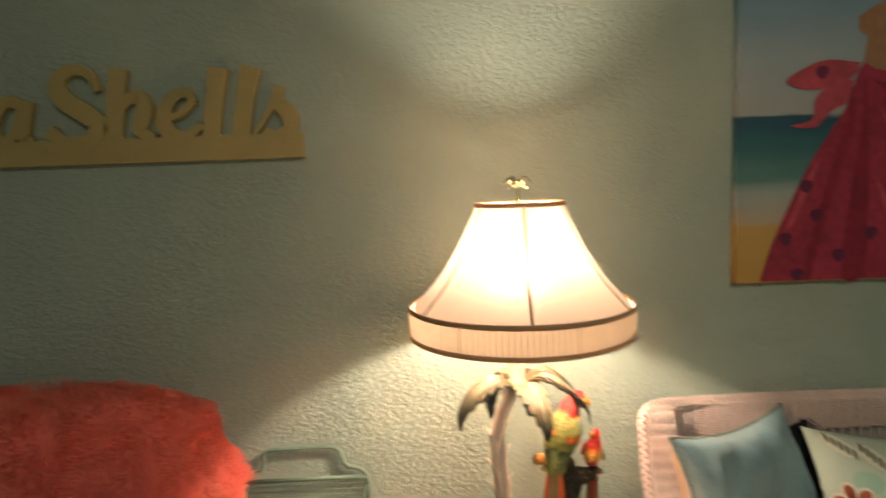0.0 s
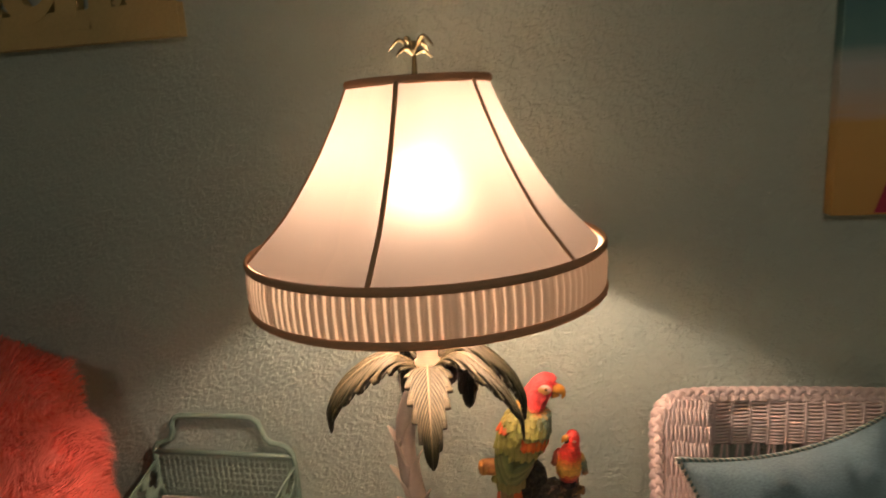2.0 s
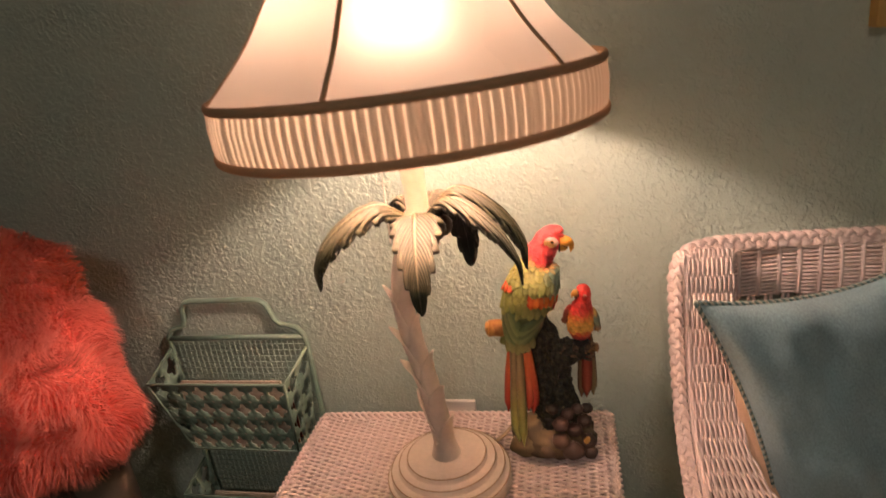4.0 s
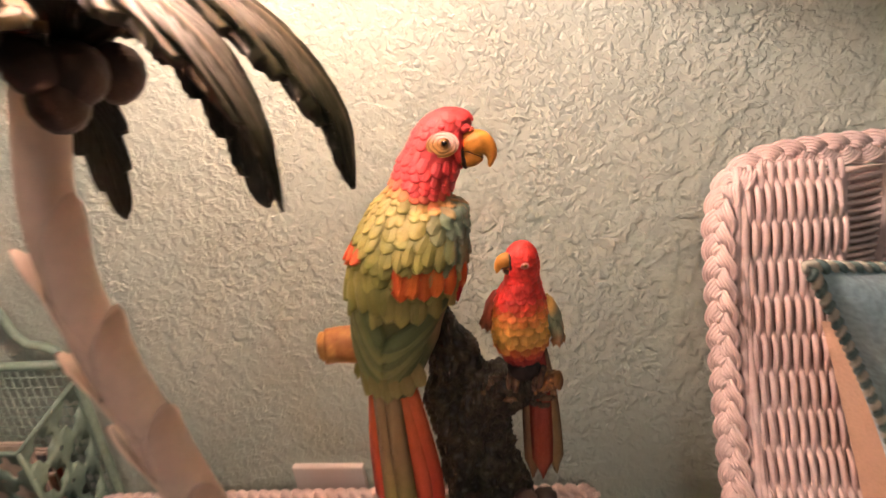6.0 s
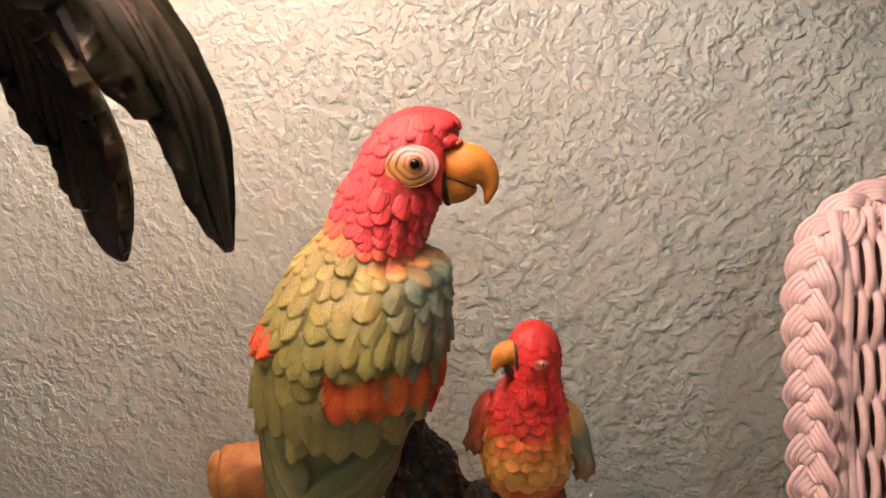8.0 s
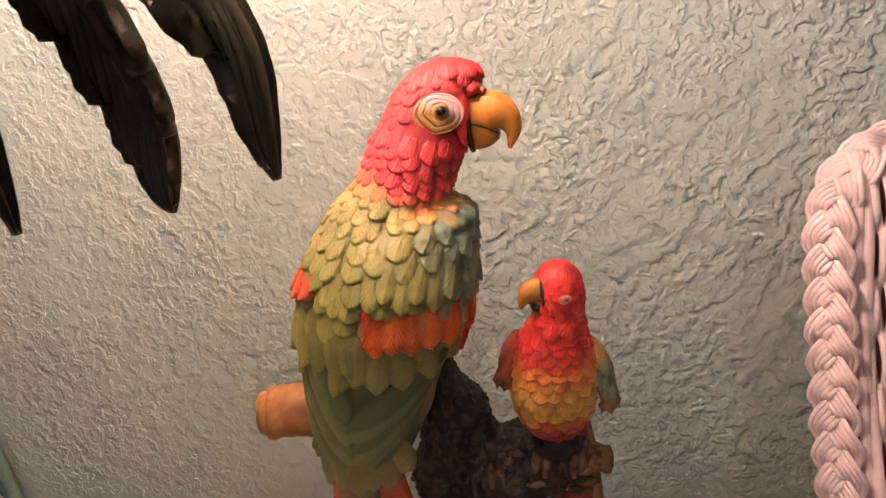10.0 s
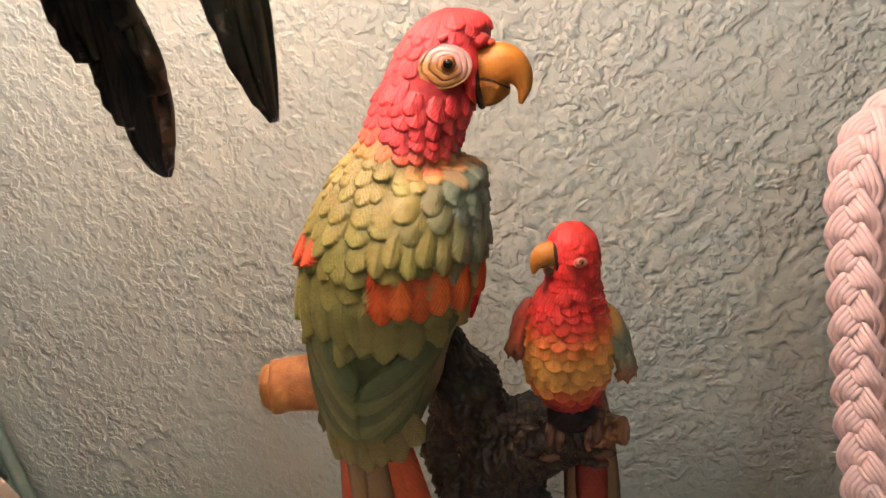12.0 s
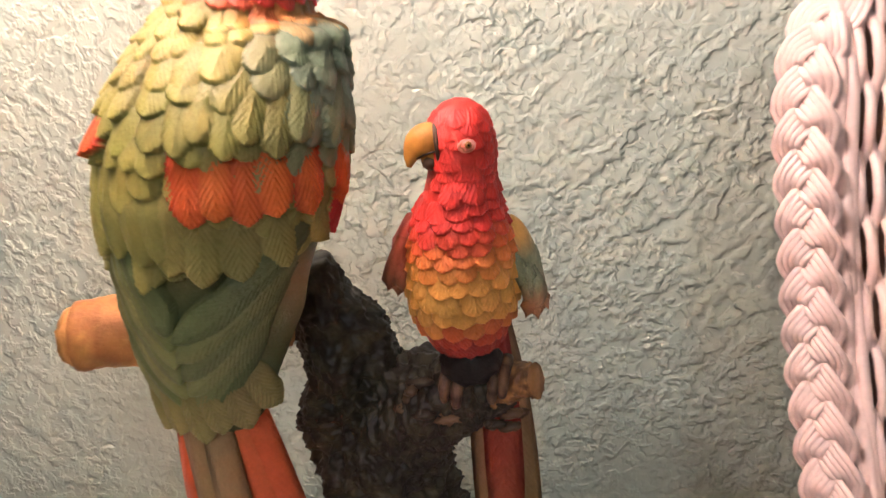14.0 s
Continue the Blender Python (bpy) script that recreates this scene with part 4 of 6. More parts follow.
def beak(upper, lower, y, tone, dark, gape):
    """Hooked upper bill and rounded lower bill; rows of (x, z, radius)."""
    for rows, flat, deep in ((upper, 0.80, 0.0), (lower, 0.85, 0.12)):
        pts = curve_points([(x, y - 0.0006 * i, z) for i, (x, z, r) in enumerate(rows)], 26)
        rad = [float(spline([(i / (len(rows) - 1), q[2]) for i, q in enumerate(rows)], k / 25)) for k in range(26)]
        cols = []
        for k in range(26):
            for a in range(20):
                g = 0.5 + 0.5 * noise.noise(Vector(pts[k]) * 420 + Vector((a * 0.25, 0, 0)))
                cols.append(mix(mix(tone, dark, deep), dark, 0.30 * smooth(0.62, 1.0, g) + 0.25 * smooth(0.86, 1.0, k / 25)))
        fig.tube(pts, rad, 20, cols, flat=flat, up=(0, 1, 0))
    fig.tube(curve_points([(x, y - d, z) for x, z, d in gape], 14), 0.00028, 5, dark)


DARKBILL = (0.045, 0.024, 0.012)
beak([(0.2770, 0.9030, 0.0066), (0.2815, 0.9028, 0.0074), (0.2865, 0.9028, 0.0072), (0.2908, 0.9002, 0.0048), (0.2924, 0.8955, 0.0026), (0.2907, 0.8897, 0.0007)],
     [(0.2765, 0.8975, 0.0058), (0.2795, 0.8965, 0.0064), (0.2835, 0.8958, 0.0050), (0.2876, 0.8955, 0.0022)], 1.302, (0.58, 0.255, 0.030), DARKBILL,
     [(0.2782, 0.9003, 0.0064), (0.2815, 0.8996, 0.0068), (0.2848, 0.8976, 0.0062), (0.2880, 0.8955, 0.0042)])
# dark joint where the bill meets the face, brow and nostril
fig.tube([(0.2775, 1.302 + 0.0072 * math.sin(a), 0.9000 + 0.0098 * math.cos(a)) for a in np.linspace(0, 2 * math.pi, 30, endpoint=False)], 0.0011, 7, DARKBILL, closed=True)
fig.blob((0.2798, 1.3000, 0.9118), (0.0034, 0.0050, 0.0026), 18, ROSE, rough=0.25)
fig.blob((0.2832, 1.3000, 0.9108), (0.0018, 0.003, 0.0012), 12, (0.60, 0.09, 0.03), rough=0.4)
for k in range(9):
    fig.blob((0.2690 + 0.0013 * k, 1.2932 + 0.0009 * k, 0.9146 - 0.0003 * k), (0.0022, 0.0022, 0.0013), 12, jitter(ROSE), rough=0.3)
fig.blob((0.2755, 1.2975, 0.9045), (0.0035, 0.0050, 0.0110), 18, jitter(ROSE), rough=0.1)

# the smaller bird, facing the room, head turned to its right
SMALL = Body([(0.8485, 0.3034, 1.292, 0.0004, 0.0004), (0.8475, 0.3033, 1.292, 0.0040, 0.0040), (0.844, 0.3032, 1.292, 0.0070, 0.0078), (0.839, 0.3032, 1.292, 0.0085, 0.0098), (0.834, 0.3031, 1.292, 0.0090, 0.0104), (0.829, 0.3022, 1.293, 0.0094, 0.0108), (0.824, 0.3010, 1.293, 0.0101, 0.0114),
              (0.819, 0.3000, 1.294, 0.0113, 0.0124), (0.814, 0.2993, 1.294, 0.0129, 0.0134), (0.809, 0.2991, 1.295, 0.0141, 0.0144), (0.804, 0.2988, 1.295, 0.0149, 0.0152), (0.799, 0.2983, 1.296, 0.0153, 0.0156), (0.794, 0.2978, 1.296, 0.0156, 0.0156),
              (0.789, 0.2975, 1.297, 0.0155, 0.0152), (0.784, 0.2970, 1.298, 0.0147, 0.0144), (0.779, 0.2969, 1.299, 0.0135, 0.0134), (0.774, 0.2968, 1.300, 0.0117, 0.0120), (0.769, 0.2966, 1.301, 0.0092, 0.0100), (0.764, 0.2964, 1.302, 0.0070, 0.0080), (0.759, 0.2964, 1.303, 0.005, 0.005)], 300, 230, 30)


def small_paint(z, th, wobble=0.0):
    z += wobble
    c = mix((0.012, 0.008, 0.008), (0.36, 0.025, 0.022), smooth(0.766, 0.774, z))
    c = mix(c, (0.62, 0.085, 0.03), smooth(0.775, 0.783, z))
    c = mix(c, YELLOW, smooth(0.781, 0.789, z))
    c = mix(c, (0.76, 0.25, 0.045), smooth(0.796, 0.806, z))
    return mix(c, (0.70, 0.040, 0.028), smooth(0.804, 0.815, z))


# Ground colour dimmed between feathers, again as painted crevice shade
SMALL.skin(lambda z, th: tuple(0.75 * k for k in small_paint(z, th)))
z, row = 0.8465, 0
while z > 0.778:
    step, ln, hw, lift, dome = (0.0028, 0.0044, 0.0026, 0.0003, 0.0002) if z > 0.828 else (0.0034, 0.0056, 0.0034, 0.0008, 0.0004) if z > 0.806 else (0.0046, 0.0074, 0.0036, 0.0009, 0.0006) if z > 0.788 else (0.004, 0.0090, 0.0024, 0.0003, 0.0002)
    x, y, a, d = spline(SMALL.keys, (SMALL.z0 - z) / (SMALL.z0 - SMALL.z1))
    n = max(6, int(round(math.pi * (a + d) / (hw * 1.7))))
    for k in range(n):
        th = 2 * math.pi * (k + 0.5 * (row % 2)) / n + 0.10 * (frnd.random() - 0.5) - math.pi
        p = SMALL.at(z, th)
        if p[1] > 1.304 or (z > 0.826 and (p[0] < 0.2960 or math.hypot(p[0] - 0.3047, p[2] - 0.8370) < 0.0042)):
            continue
        zz = z + 0.4 * step * (frnd.random() - 0.5)
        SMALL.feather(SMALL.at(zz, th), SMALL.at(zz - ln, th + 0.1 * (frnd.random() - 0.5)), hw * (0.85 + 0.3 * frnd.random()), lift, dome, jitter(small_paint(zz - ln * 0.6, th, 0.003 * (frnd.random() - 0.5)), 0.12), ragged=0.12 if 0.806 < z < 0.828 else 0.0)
    z -= step
    row += 1
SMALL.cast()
eye((0.3054, 1.2808, 0.8378), 0.0022, (0.25, -1, 0.05), rings=2, pale=(0.66, 0.34, 0.30), warm=(0.58, 0.16, 0.10), pupil=0.32, high=0.82)
beak([(0.2975, 0.8384, 0.0044), (0.2948, 0.8392, 0.0047), (0.2922, 0.8380, 0.0040), (0.2902, 0.8358, 0.0022), (0.2892, 0.8330, 0.0006)],
     [(0.2975, 0.8352, 0.0038), (0.2950, 0.8342, 0.0036), (0.2926, 0.8340, 0.0018)], 1.288, (0.50, 0.225, 0.030), DARKBILL,
     [(0.2972, 0.8368, 0.0044), (0.2945, 0.8362, 0.0040), (0.2915, 0.8352, 0.0028)])
fig.blob((0.2952, 1.2875, 0.8336), (0.0028, 0.0036, 0.0026), 16, (0.07, 0.04, 0.02))
fig.tube([(0.2976, 1.288 + 0.0046 * math.sin(a), 0.8372 + 0.0066 * math.cos(a)) for a in np.linspace(0, 2 * math.pi, 24, endpoint=False)], 0.0007, 6, DARKBILL, closed=True)
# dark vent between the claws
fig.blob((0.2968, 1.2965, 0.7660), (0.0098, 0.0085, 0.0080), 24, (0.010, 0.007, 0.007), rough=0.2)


def wing(c, r, lean, colour, tips):
    """A folded wing: a smooth lobe that ends in overlapping blades."""
    t = Matrix.Rotation(lean, 3, "Y")
    start = len(fig.v)
    fig.blob(c, r, 28, (1, 1, 1), turn=t)
    for i in range(start, len(fig.v)):
        u = clamp((c[2] + r[2] - fig.v[i][2]) / (2 * r[2]))
        q = Vector(fig.v[i])
        fig.c[i] = colour(u)
        scale = math.sin(u * 26 + 1.5 * math.sin(q.x * 1100))
        fig.v[i] = tuple(q + (q - Vector(c)) * 0.05 * scale)
    for k, (x, z) in enumerate(tips):
        a = Vector(c) + t @ Vector((r[0] * 0.15 * (k - 1), -r[1] * 0.72, r[2] * (0.55 - 0.25 * k)))
        m = Vector(c) + t @ Vector((r[0] * 0.3 * (k - 1), -r[1] * 0.95, r[2] * (0.0 - 0.25 * k)))
        strip([a, m, (x, c[1] - r[1] * 0.55, z)], 0.0030, 0.0012, lambda t2, s, k=k: jitter(colour(0.35 + 0.5 * t2 + 0.05 * k), 0.03), ridge=0.0004)


wing((0.3166, 1.300, 0.7975), (0.0048, 0.0095, 0.0140), math.radians(-13), lambda u: mix((0.66, 0.38, 0.09), mix((0.17, 0.23, 0.14), (0.36, 0.17, 0.07), smooth(0.5, 0.9, u)), smooth(0.12, 0.4, u)), ((0.3222, 0.7835), (0.3190, 0.7805), (0.3155, 0.7815)))
wing((0.2812, 1.302, 0.8035), (0.0046, 0.0090, 0.0122), math.radians(20), lambda u: mix((0.50, 0.05, 0.03), (0.20, 0.11, 0.05), u), ((0.2748, 0.7935), (0.2775, 0.7915), (0.2808, 0.7920)))
strip([(0.3035, 1.309, 0.770), (0.3030, 1.312, 0.74), (0.3010, 1.314, 0.70), (0.2990, 1.315, 0.670)], 0.0072, 0.0022, lambda t, s: mix((0.34, 0.028, 0.024), (0.34, 0.07, 0.03), t), ridge=0.0008)
strip([(0.3060, 1.311, 0.770), (0.3080, 1.314, 0.74), (0.3085, 1.316, 0.70), (0.3080, 1.317, 0.672)], 0.0060, 0.0020, lambda t, s: mix((0.22, 0.12, 0.055), (0.27, 0.19, 0.08), t), (0.3, -1, 0))
strip([(0.3000, 1.311, 0.768), (0.2970, 1.314, 0.74), (0.2940, 1.316, 0.70), (0.2920, 1.317, 0.668)], 0.0058, 0.0020, lambda t, s: mix((0.20, 0.11, 0.05), (0.25, 0.13, 0.06), t), (-0.3, -1, 0))


# stump, branches, base and pebbles
def bark(pts, rads, colour, n=26, m=34, rough=0.3, freq=90):
    p = np.array(curve_points(pts, m))
    r = [float(spline([(i / (len(rads) - 1), q) for i, q in enumerate(rads)], k / (m - 1))) for k in range(m)]
    start = len(fig.v)
    fig.tube(p, r, n, (1, 1, 1))
    for i in range(m * n):
        q = Vector(fig.v[start + i])
        c = Vector(p[i // n])
        s = Vector((q.x, q.y, q.z * 0.55))
        k = noise.noise(s * freq * 0.7) * 0.75 + (0.45 - abs(noise.noise(s * freq * 1.7))) * 0.6 + noise.noise(q * freq * 4.5) * 0.22 + noise.noise(q * freq * 10) * 0.13
        fig.v[start + i] = tuple(c + (q - c) * (1 + rough * k))
        fig.c[start + i] = mix(colour[0], colour[1], clamp(0.35 + 1.0 * noise.noise(q * freq * 1.6 + Vector((5, 1, 2))) + 0.5 * noise.noise(q * freq * 9)))


BARK = ((0.020, 0.016, 0.011), (0.060, 0.055, 0.028))
WOOD = ((0.40, 0.17, 0.05), (0.58, 0.32, 0.08))
bark([(0.260, 1.338, 0.590), (0.256, 1.335, 0.64), (0.251, 1.330, 0.70), (0.250, 1.326, 0.745), (0.2455, 1.320, 0.776), (0.2415, 1.318, 0.796)], [0.036, 0.028, 0.0245, 0.0240, 0.0175, 0.008], BARK, 150, 260, 0.40, 110)
bark([(0.254, 1.325, 0.715), (0.271, 1.318, 0.736), (0.292, 1.308, 0.747), (0.306, 1.301, 0.7535)], [0.022, 0.0190, 0.0130, 0.0085], BARK, 120, 150, 0.42, 110)
bark([(0.304, 1.303, 0.752), (0.311, 1.299, 0.7555), (0.3165, 1.296, 0.757)], [0.0080, 0.0064, 0.0056], ((0.14, 0.07, 0.03), (0.46, 0.24, 0.07)), 34, 28, 0.40, 190)
bark([(0.240, 1.300, 0.786), (0.210, 1.294, 0.788), (0.190, 1.287, 0.792), (0.1800, 1.284, 0.7935)], [0.0100, 0.0102, 0.0108, 0.0094], WOOD, 30, 34, 0.28, 90)
fig.blob((0.1806, 1.284, 0.7935), (0.0050, 0.0088, 0.0090), 20, (0.50, 0.26, 0.07), rough=0.35)
# claws gripping the branch
for x, z in ((0.2880, 0.7600), (0.2915, 0.7575), (0.3030, 0.7585), (0.3065, 0.7600)):
    bark([(x + 0.002, 1.300, z + 0.004), (x, 1.2925, z + 0.001), (x - 0.001, 1.2910, z - 0.004), (x - 0.001, 1.2945, z - 0.007)], [0.0016, 0.0019, 0.0016, 0.0007], ((0.05, 0.028, 0.02), (0.22, 0.13, 0.07)), 14, 16, 0.35, 260)
for k in range(22):
    c = (0.268 + 0.044 * frnd.random(), 1.304 - 0.008 * frnd.random(), 0.735 + 0.022 * frnd.random())
    fig.blob(c, (0.0035 * (0.5 + frnd.random()), 0.0022, 0.0018), 12, jitter(mix((0.05, 0.036, 0.022), (0.20, 0.12, 0.06), frnd.random() ** 2), 0.3), rough=0.7)
base_c = Vector((0.249, 1.330, TABLE_TOP + 0.017))
start = len(fig.v)
fig.blob(base_c, (0.062, 0.048, 0.027), 40, (0.10, 0.065, 0.04))
for i in range(start, len(fig.v)):
    q = Vector(fig.v[i])
    k = noise.noise(q * 60) * 0.14 + noise.noise(q * 170) * 0.06
    q = base_c + (q - base_c) * (1 + k)
    q.z = max(q.z, TABLE_TOP)
    fig.v[i] = tuple(q)
    fig.c[i] = mix((0.055, 0.035, 0.022), (0.24, 0.15, 0.07), clamp(0.5 + 0.9 * noise.noise(q * 75)))
fig.blob((0.214, 1.304, TABLE_TOP + 0.017), (0.026, 0.021, 0.016), 18, (0.22, 0.15, 0.07), rough=0.25, freq=60)
for c, r, col in (((0.262, 1.292, 0.612), 0.0135, (0.16, 0.085, 0.06)), ((0.278, 1.288, 0.600), 0.0155, (0.12, 0.065, 0.05)), ((0.296, 1.306, 0.603), 0.0135, (0.10, 0.06, 0.045)), ((0.262, 1.300, 0.634), 0.0115, (0.17, 0.095, 0.075)),
                  ((0.281, 1.302, 0.624), 0.0110, (0.09, 0.05, 0.04)), ((0.294, 1.314, 0.631), 0.0105, (0.07, 0.045, 0.035)), ((0.272, 1.308, 0.646), 0.0095, (0.10, 0.055, 0.045)), ((0.285, 1.315, 0.650), 0.0085, (0.08, 0.05, 0.04)),
                  ((0.298, 1.322, 0.646), 0.0085, (0.06, 0.04, 0.03)), ((0.300, 1.299, 0.590), 0.011, (0.09, 0.055, 0.04)), ((0.243, 1.288, 0.598), 0.012, (0.15, 0.09, 0.05)), ((0.252, 1.306, 0.655), 0.009, (0.06, 0.04, 0.03))):
    fig.blob(c, (r, r * 0.9, r * 0.88), 14, col, rough=0.22, freq=40)
fig.blob((0.2965, 1.2975, 0.610), (0.004, 0.003, 0.007), 10, (0.66, 0.33, 0.08), turn=Matrix.Rotation(0.5, 3, "Y"))
EYE_GLOSS = mat("glossy_black", (0.008, 0.006, 0.006), 0.08)
single("parrot_figurine", fig, [PAINTED, EYE_GLOSS], "painted resin figurine of two red and green parrots", "figurine", paint=True)


# ---- wicker loveseat ----
sofa = thing("wicker_loveseat", "cream-pink wicker loveseat with plaited edges against the wall", "sofa")
# swoop of the arm: (y, z) from the back corner down and forward
SWOOP = [(1.372, 0.856), (1.363, 0.843), (1.357, 0.825), (1.354, 0.800), (1.343, 0.760), (1.328, 0.715), (1.300, 0.665), (1.250, 0.630), (1.150, 0.612), (0.950, 0.605), (0.720, 0.600)]
sw = curve_points([(0, y, z) for y, z in SWOOP], 121)
SW_LEN = sum(float(np.linalg.norm(q - p)) for p, q in zip(sw, sw[1:]))


def swoop(t):
    i = clamp(t) * 120
    k = min(119, int(i))
    p = sw[k] + (sw[k + 1] - sw[k]) * (i - k)
    d = sw[k + 1] - sw[k]
    d = d / np.linalg.norm(d)
    n = np.array((0, d[2], -d[1]))
    return p, n if n[2] >= -1e-6 or n[1] < 0 else -n


def arm_top(u, v, x0=0.430, x1=0.492):
    p, n = swoop(u)
    spread = 0.030 * smooth(0.28, 0.5, u)
    e = 2 * v - 1
    out = n if (n[1] < 0 or n[2] > 0) else -n
    return (x0 + (x1 + spread - x0) * v, p[1] + out[1] * (-0.004 * e * e), p[2] + out[2] * (-0.004 * e * e)), out


b = Build()
weave(b, arm_top, int(SW_LEN / 0.0235), 22, 0.0019, 0.0034, sides=6, stake=0.0018, step=6, jitter=0.12)
part("arm_weave", b, WICKER, sofa, kind="stuff")
b = Build()
for j in range(3):
    b.tube([np.array(arm_top(i / 160, 0.01 + 0.028 * j)[0]) + np.array(arm_top(i / 160, 0.0)[1]) * (0.003 + 0.001 * math.sin(i * 0.35 + 2.1 * j)) for i in range(161)], 0.0024, 6)
part("arm_edge_reed", b, WICKER, sofa)
# Dark sheet added inside the arm, so gaps in the weave look shaded
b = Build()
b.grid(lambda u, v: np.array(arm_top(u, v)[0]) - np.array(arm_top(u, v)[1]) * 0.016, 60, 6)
part("arm_core", b, GAP_SHADOW, sofa, "dark sheet added behind the arm weave as gap shade")
pts, outs = [], []
for x, y, z, o in ((1.72, 1.414, 0.829, (0, -0.5, 1)), (1.3, 1.414, 0.837, (0, -0.5, 1)), (1.0, 1.414, 0.845, (0, -0.5, 1)), (0.75, 1.412, 0.851, (0, -0.5, 1)), (0.6, 1.408, 0.852, (0, -0.5, 1)), (0.53, 1.4, 0.854, (0, -0.6, 1)), (0.48, 1.388, 0.857, (-0.1, -0.7, 1)), (0.446, 1.376, 0.856, (-0.3, -0.8, 0.8)), (0.427, 1.367, 0.846, (-0.6, -0.8, 0.4)), (0.4205, 1.361, 0.829, (-0.75, -0.7, 0.1)), (0.419, 1.3565, 0.815, (-0.75, -0.7, 0.0))):
    pts.append((x, y, z))
    outs.append(o)
for i in range(18, 121, 3):
    p, n = swoop(i / 120)
    if p[2] < 0.806:
        pts.append((0.4185, p[1], p[2]))
        outs.append(tuple(np.array((-0.75, 0, 0)) + arm_top(i / 120, 0)[1]))
for strand in plait(None, np.array(curve_points(pts, 240)), np.array(curve_points(outs, 240)), 0.0178, 0.0142, reeds=5, thick=0.34, sides=7):
    part("plait_reed", strand, WICKER, sofa, "painted reed of the thick plaited edging")
# outer side of the arm


def side_panel(u, v):
    return (0.424, 1.255 - 0.53 * u, 0.600 - 0.50 * v), (-1, 0, 0)


b = Build()
weave(b, side_panel, 30, 60, 0.0030, 0.0028, step=3)
part("side_weave", b, WICKER, sofa, kind="stuff")
# Same dark backing for the side weave, gap shade as colour
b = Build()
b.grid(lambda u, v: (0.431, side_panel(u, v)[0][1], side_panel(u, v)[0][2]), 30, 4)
part("side_core", b, GAP_SHADOW, sofa)


# back: a close-woven top rail over an open lattice
def rail_z(x):
    return 0.845 - 0.02 * smooth(0.9, 1.5, x) - 0.010 * (1 - smooth(0.46, 0.56, x))


RX0, RX1 = 0.470, 1.75
b = Build()
weave(b, lambda u, v: ((RX0 + (RX1 - RX0) * u, 1.405 + 0.004 * abs(2 * v - 1), rail_z(RX0 + (RX1 - RX0) * u) - 0.004 - 0.068 * v), (0, -1, 0)), 52, 25, 0.0019, 0.0024, stake=0.0040, jitter=0.2)
part("back_rail_weave", b, WICKER, sofa, kind="stuff")
b = Build()
b.box(((RX0 + RX1) / 2, 1.424, 0.808), (RX1 - RX0, 0.012, 0.052))
part("back_rail_core", b, WICKER, sofa, soft=False)
for k in range(60):
    x = RX0 + 0.012 + k * 0.0215
    b = Build()
    for s in (-1, 1):
        b.tube([(x + s * 0.0015, 1.412, 0.788), (x + s * 0.0055, 1.414, 0.735), (x + s * 0.0085, 1.416, 0.700)], 0.0022, 5)
    part("lattice_reed", b, WICKER, sofa)
b = Build()
weave(b, lambda u, v: ((RX0 + (RX1 - RX0) * u, 1.416, 0.70 - 0.32 * v), (0, -1, 0)), 56, 40, 0.0034, 0.0030, step=3)
part("back_weave", b, WICKER, sofa, kind="stuff")
b = Build()
b.box((1.09, 0.98, 0.33), (1.28, 0.78, 0.06), bevel=0.01)
b.box((1.09, 0.60, 0.24), (1.28, 0.03, 0.16), bevel=0.006)
part("seat_frame", b, WICKER, sofa, soft=False)
for x in (0.45, 1.72):
    for y in (0.74, 1.40):
        b = Build()
        b.tube([(x, y, 0), (x, y, 0.34)], 0.02, 12)
        part("leg", b, WICKER, sofa)


# ---- cushions ----
def pillow(lt, rt, lb, rb, fat, dent=0.05, n=30, crease=0.0, seed=0.0, back=0.5):
    """A stuffed square between four corners; edges pulled in. Returns the mesh and its rim."""
    lt, rt, lb, rb = (np.array(p, float) for p in (lt, rt, lb, rb))
    nrm = np.cross(rt - lt, lb - lt)
    nrm /= np.linalg.norm(nrm)
    mid = (lt + rt + lb + rb) / 4
    if nrm.dot(np.array((0.1, 0.5, 1.0)) - mid) < 0:
        nrm = -nrm

    def at(u, v, side):
        p = (lt * (1 - u) + rt * u) * (1 - v) + (lb * (1 - u) + rb * u) * v
        a, c = 1 - (2 * u - 1) ** 2, 1 - (2 * v - 1) ** 2
        pull = dent * (a * (1 - c) ** 3 * np.sign(v - 0.5) * -1)
        p = p + (lb - lt) * pull * 1.0 + (rt - lt) * dent * (c * (1 - a) ** 3 * np.sign(u - 0.5) * -1)
        h = fat * (a * c) ** 0.42
        h += crease * noise.noise(Vector((u * 5 + seed, v * 4, seed))) * (a * c) ** 0.3 + crease * 0.6 * noise.noise(Vector((u * 13 + seed, v * 6, 3))) * (a * c) ** 0.3
        return p + nrm * (h * side if side > 0 else h * side * back)
    b = Build()
    b.grid(lambda u, v: at(u, v, 1), n, n)
    b.grid(lambda u, v: at(u, v, -1), n, n, flip=True)
    rim = [at(i / n, 0, 1) for i in range(n)] + [at(1, i / n, 1) for i in range(n)] + [at(1 - i / n, 1, 1) for i in range(n)] + [at(0, 1 - i / n, 1) for i in range(n)]
    return b, rim, at, nrm


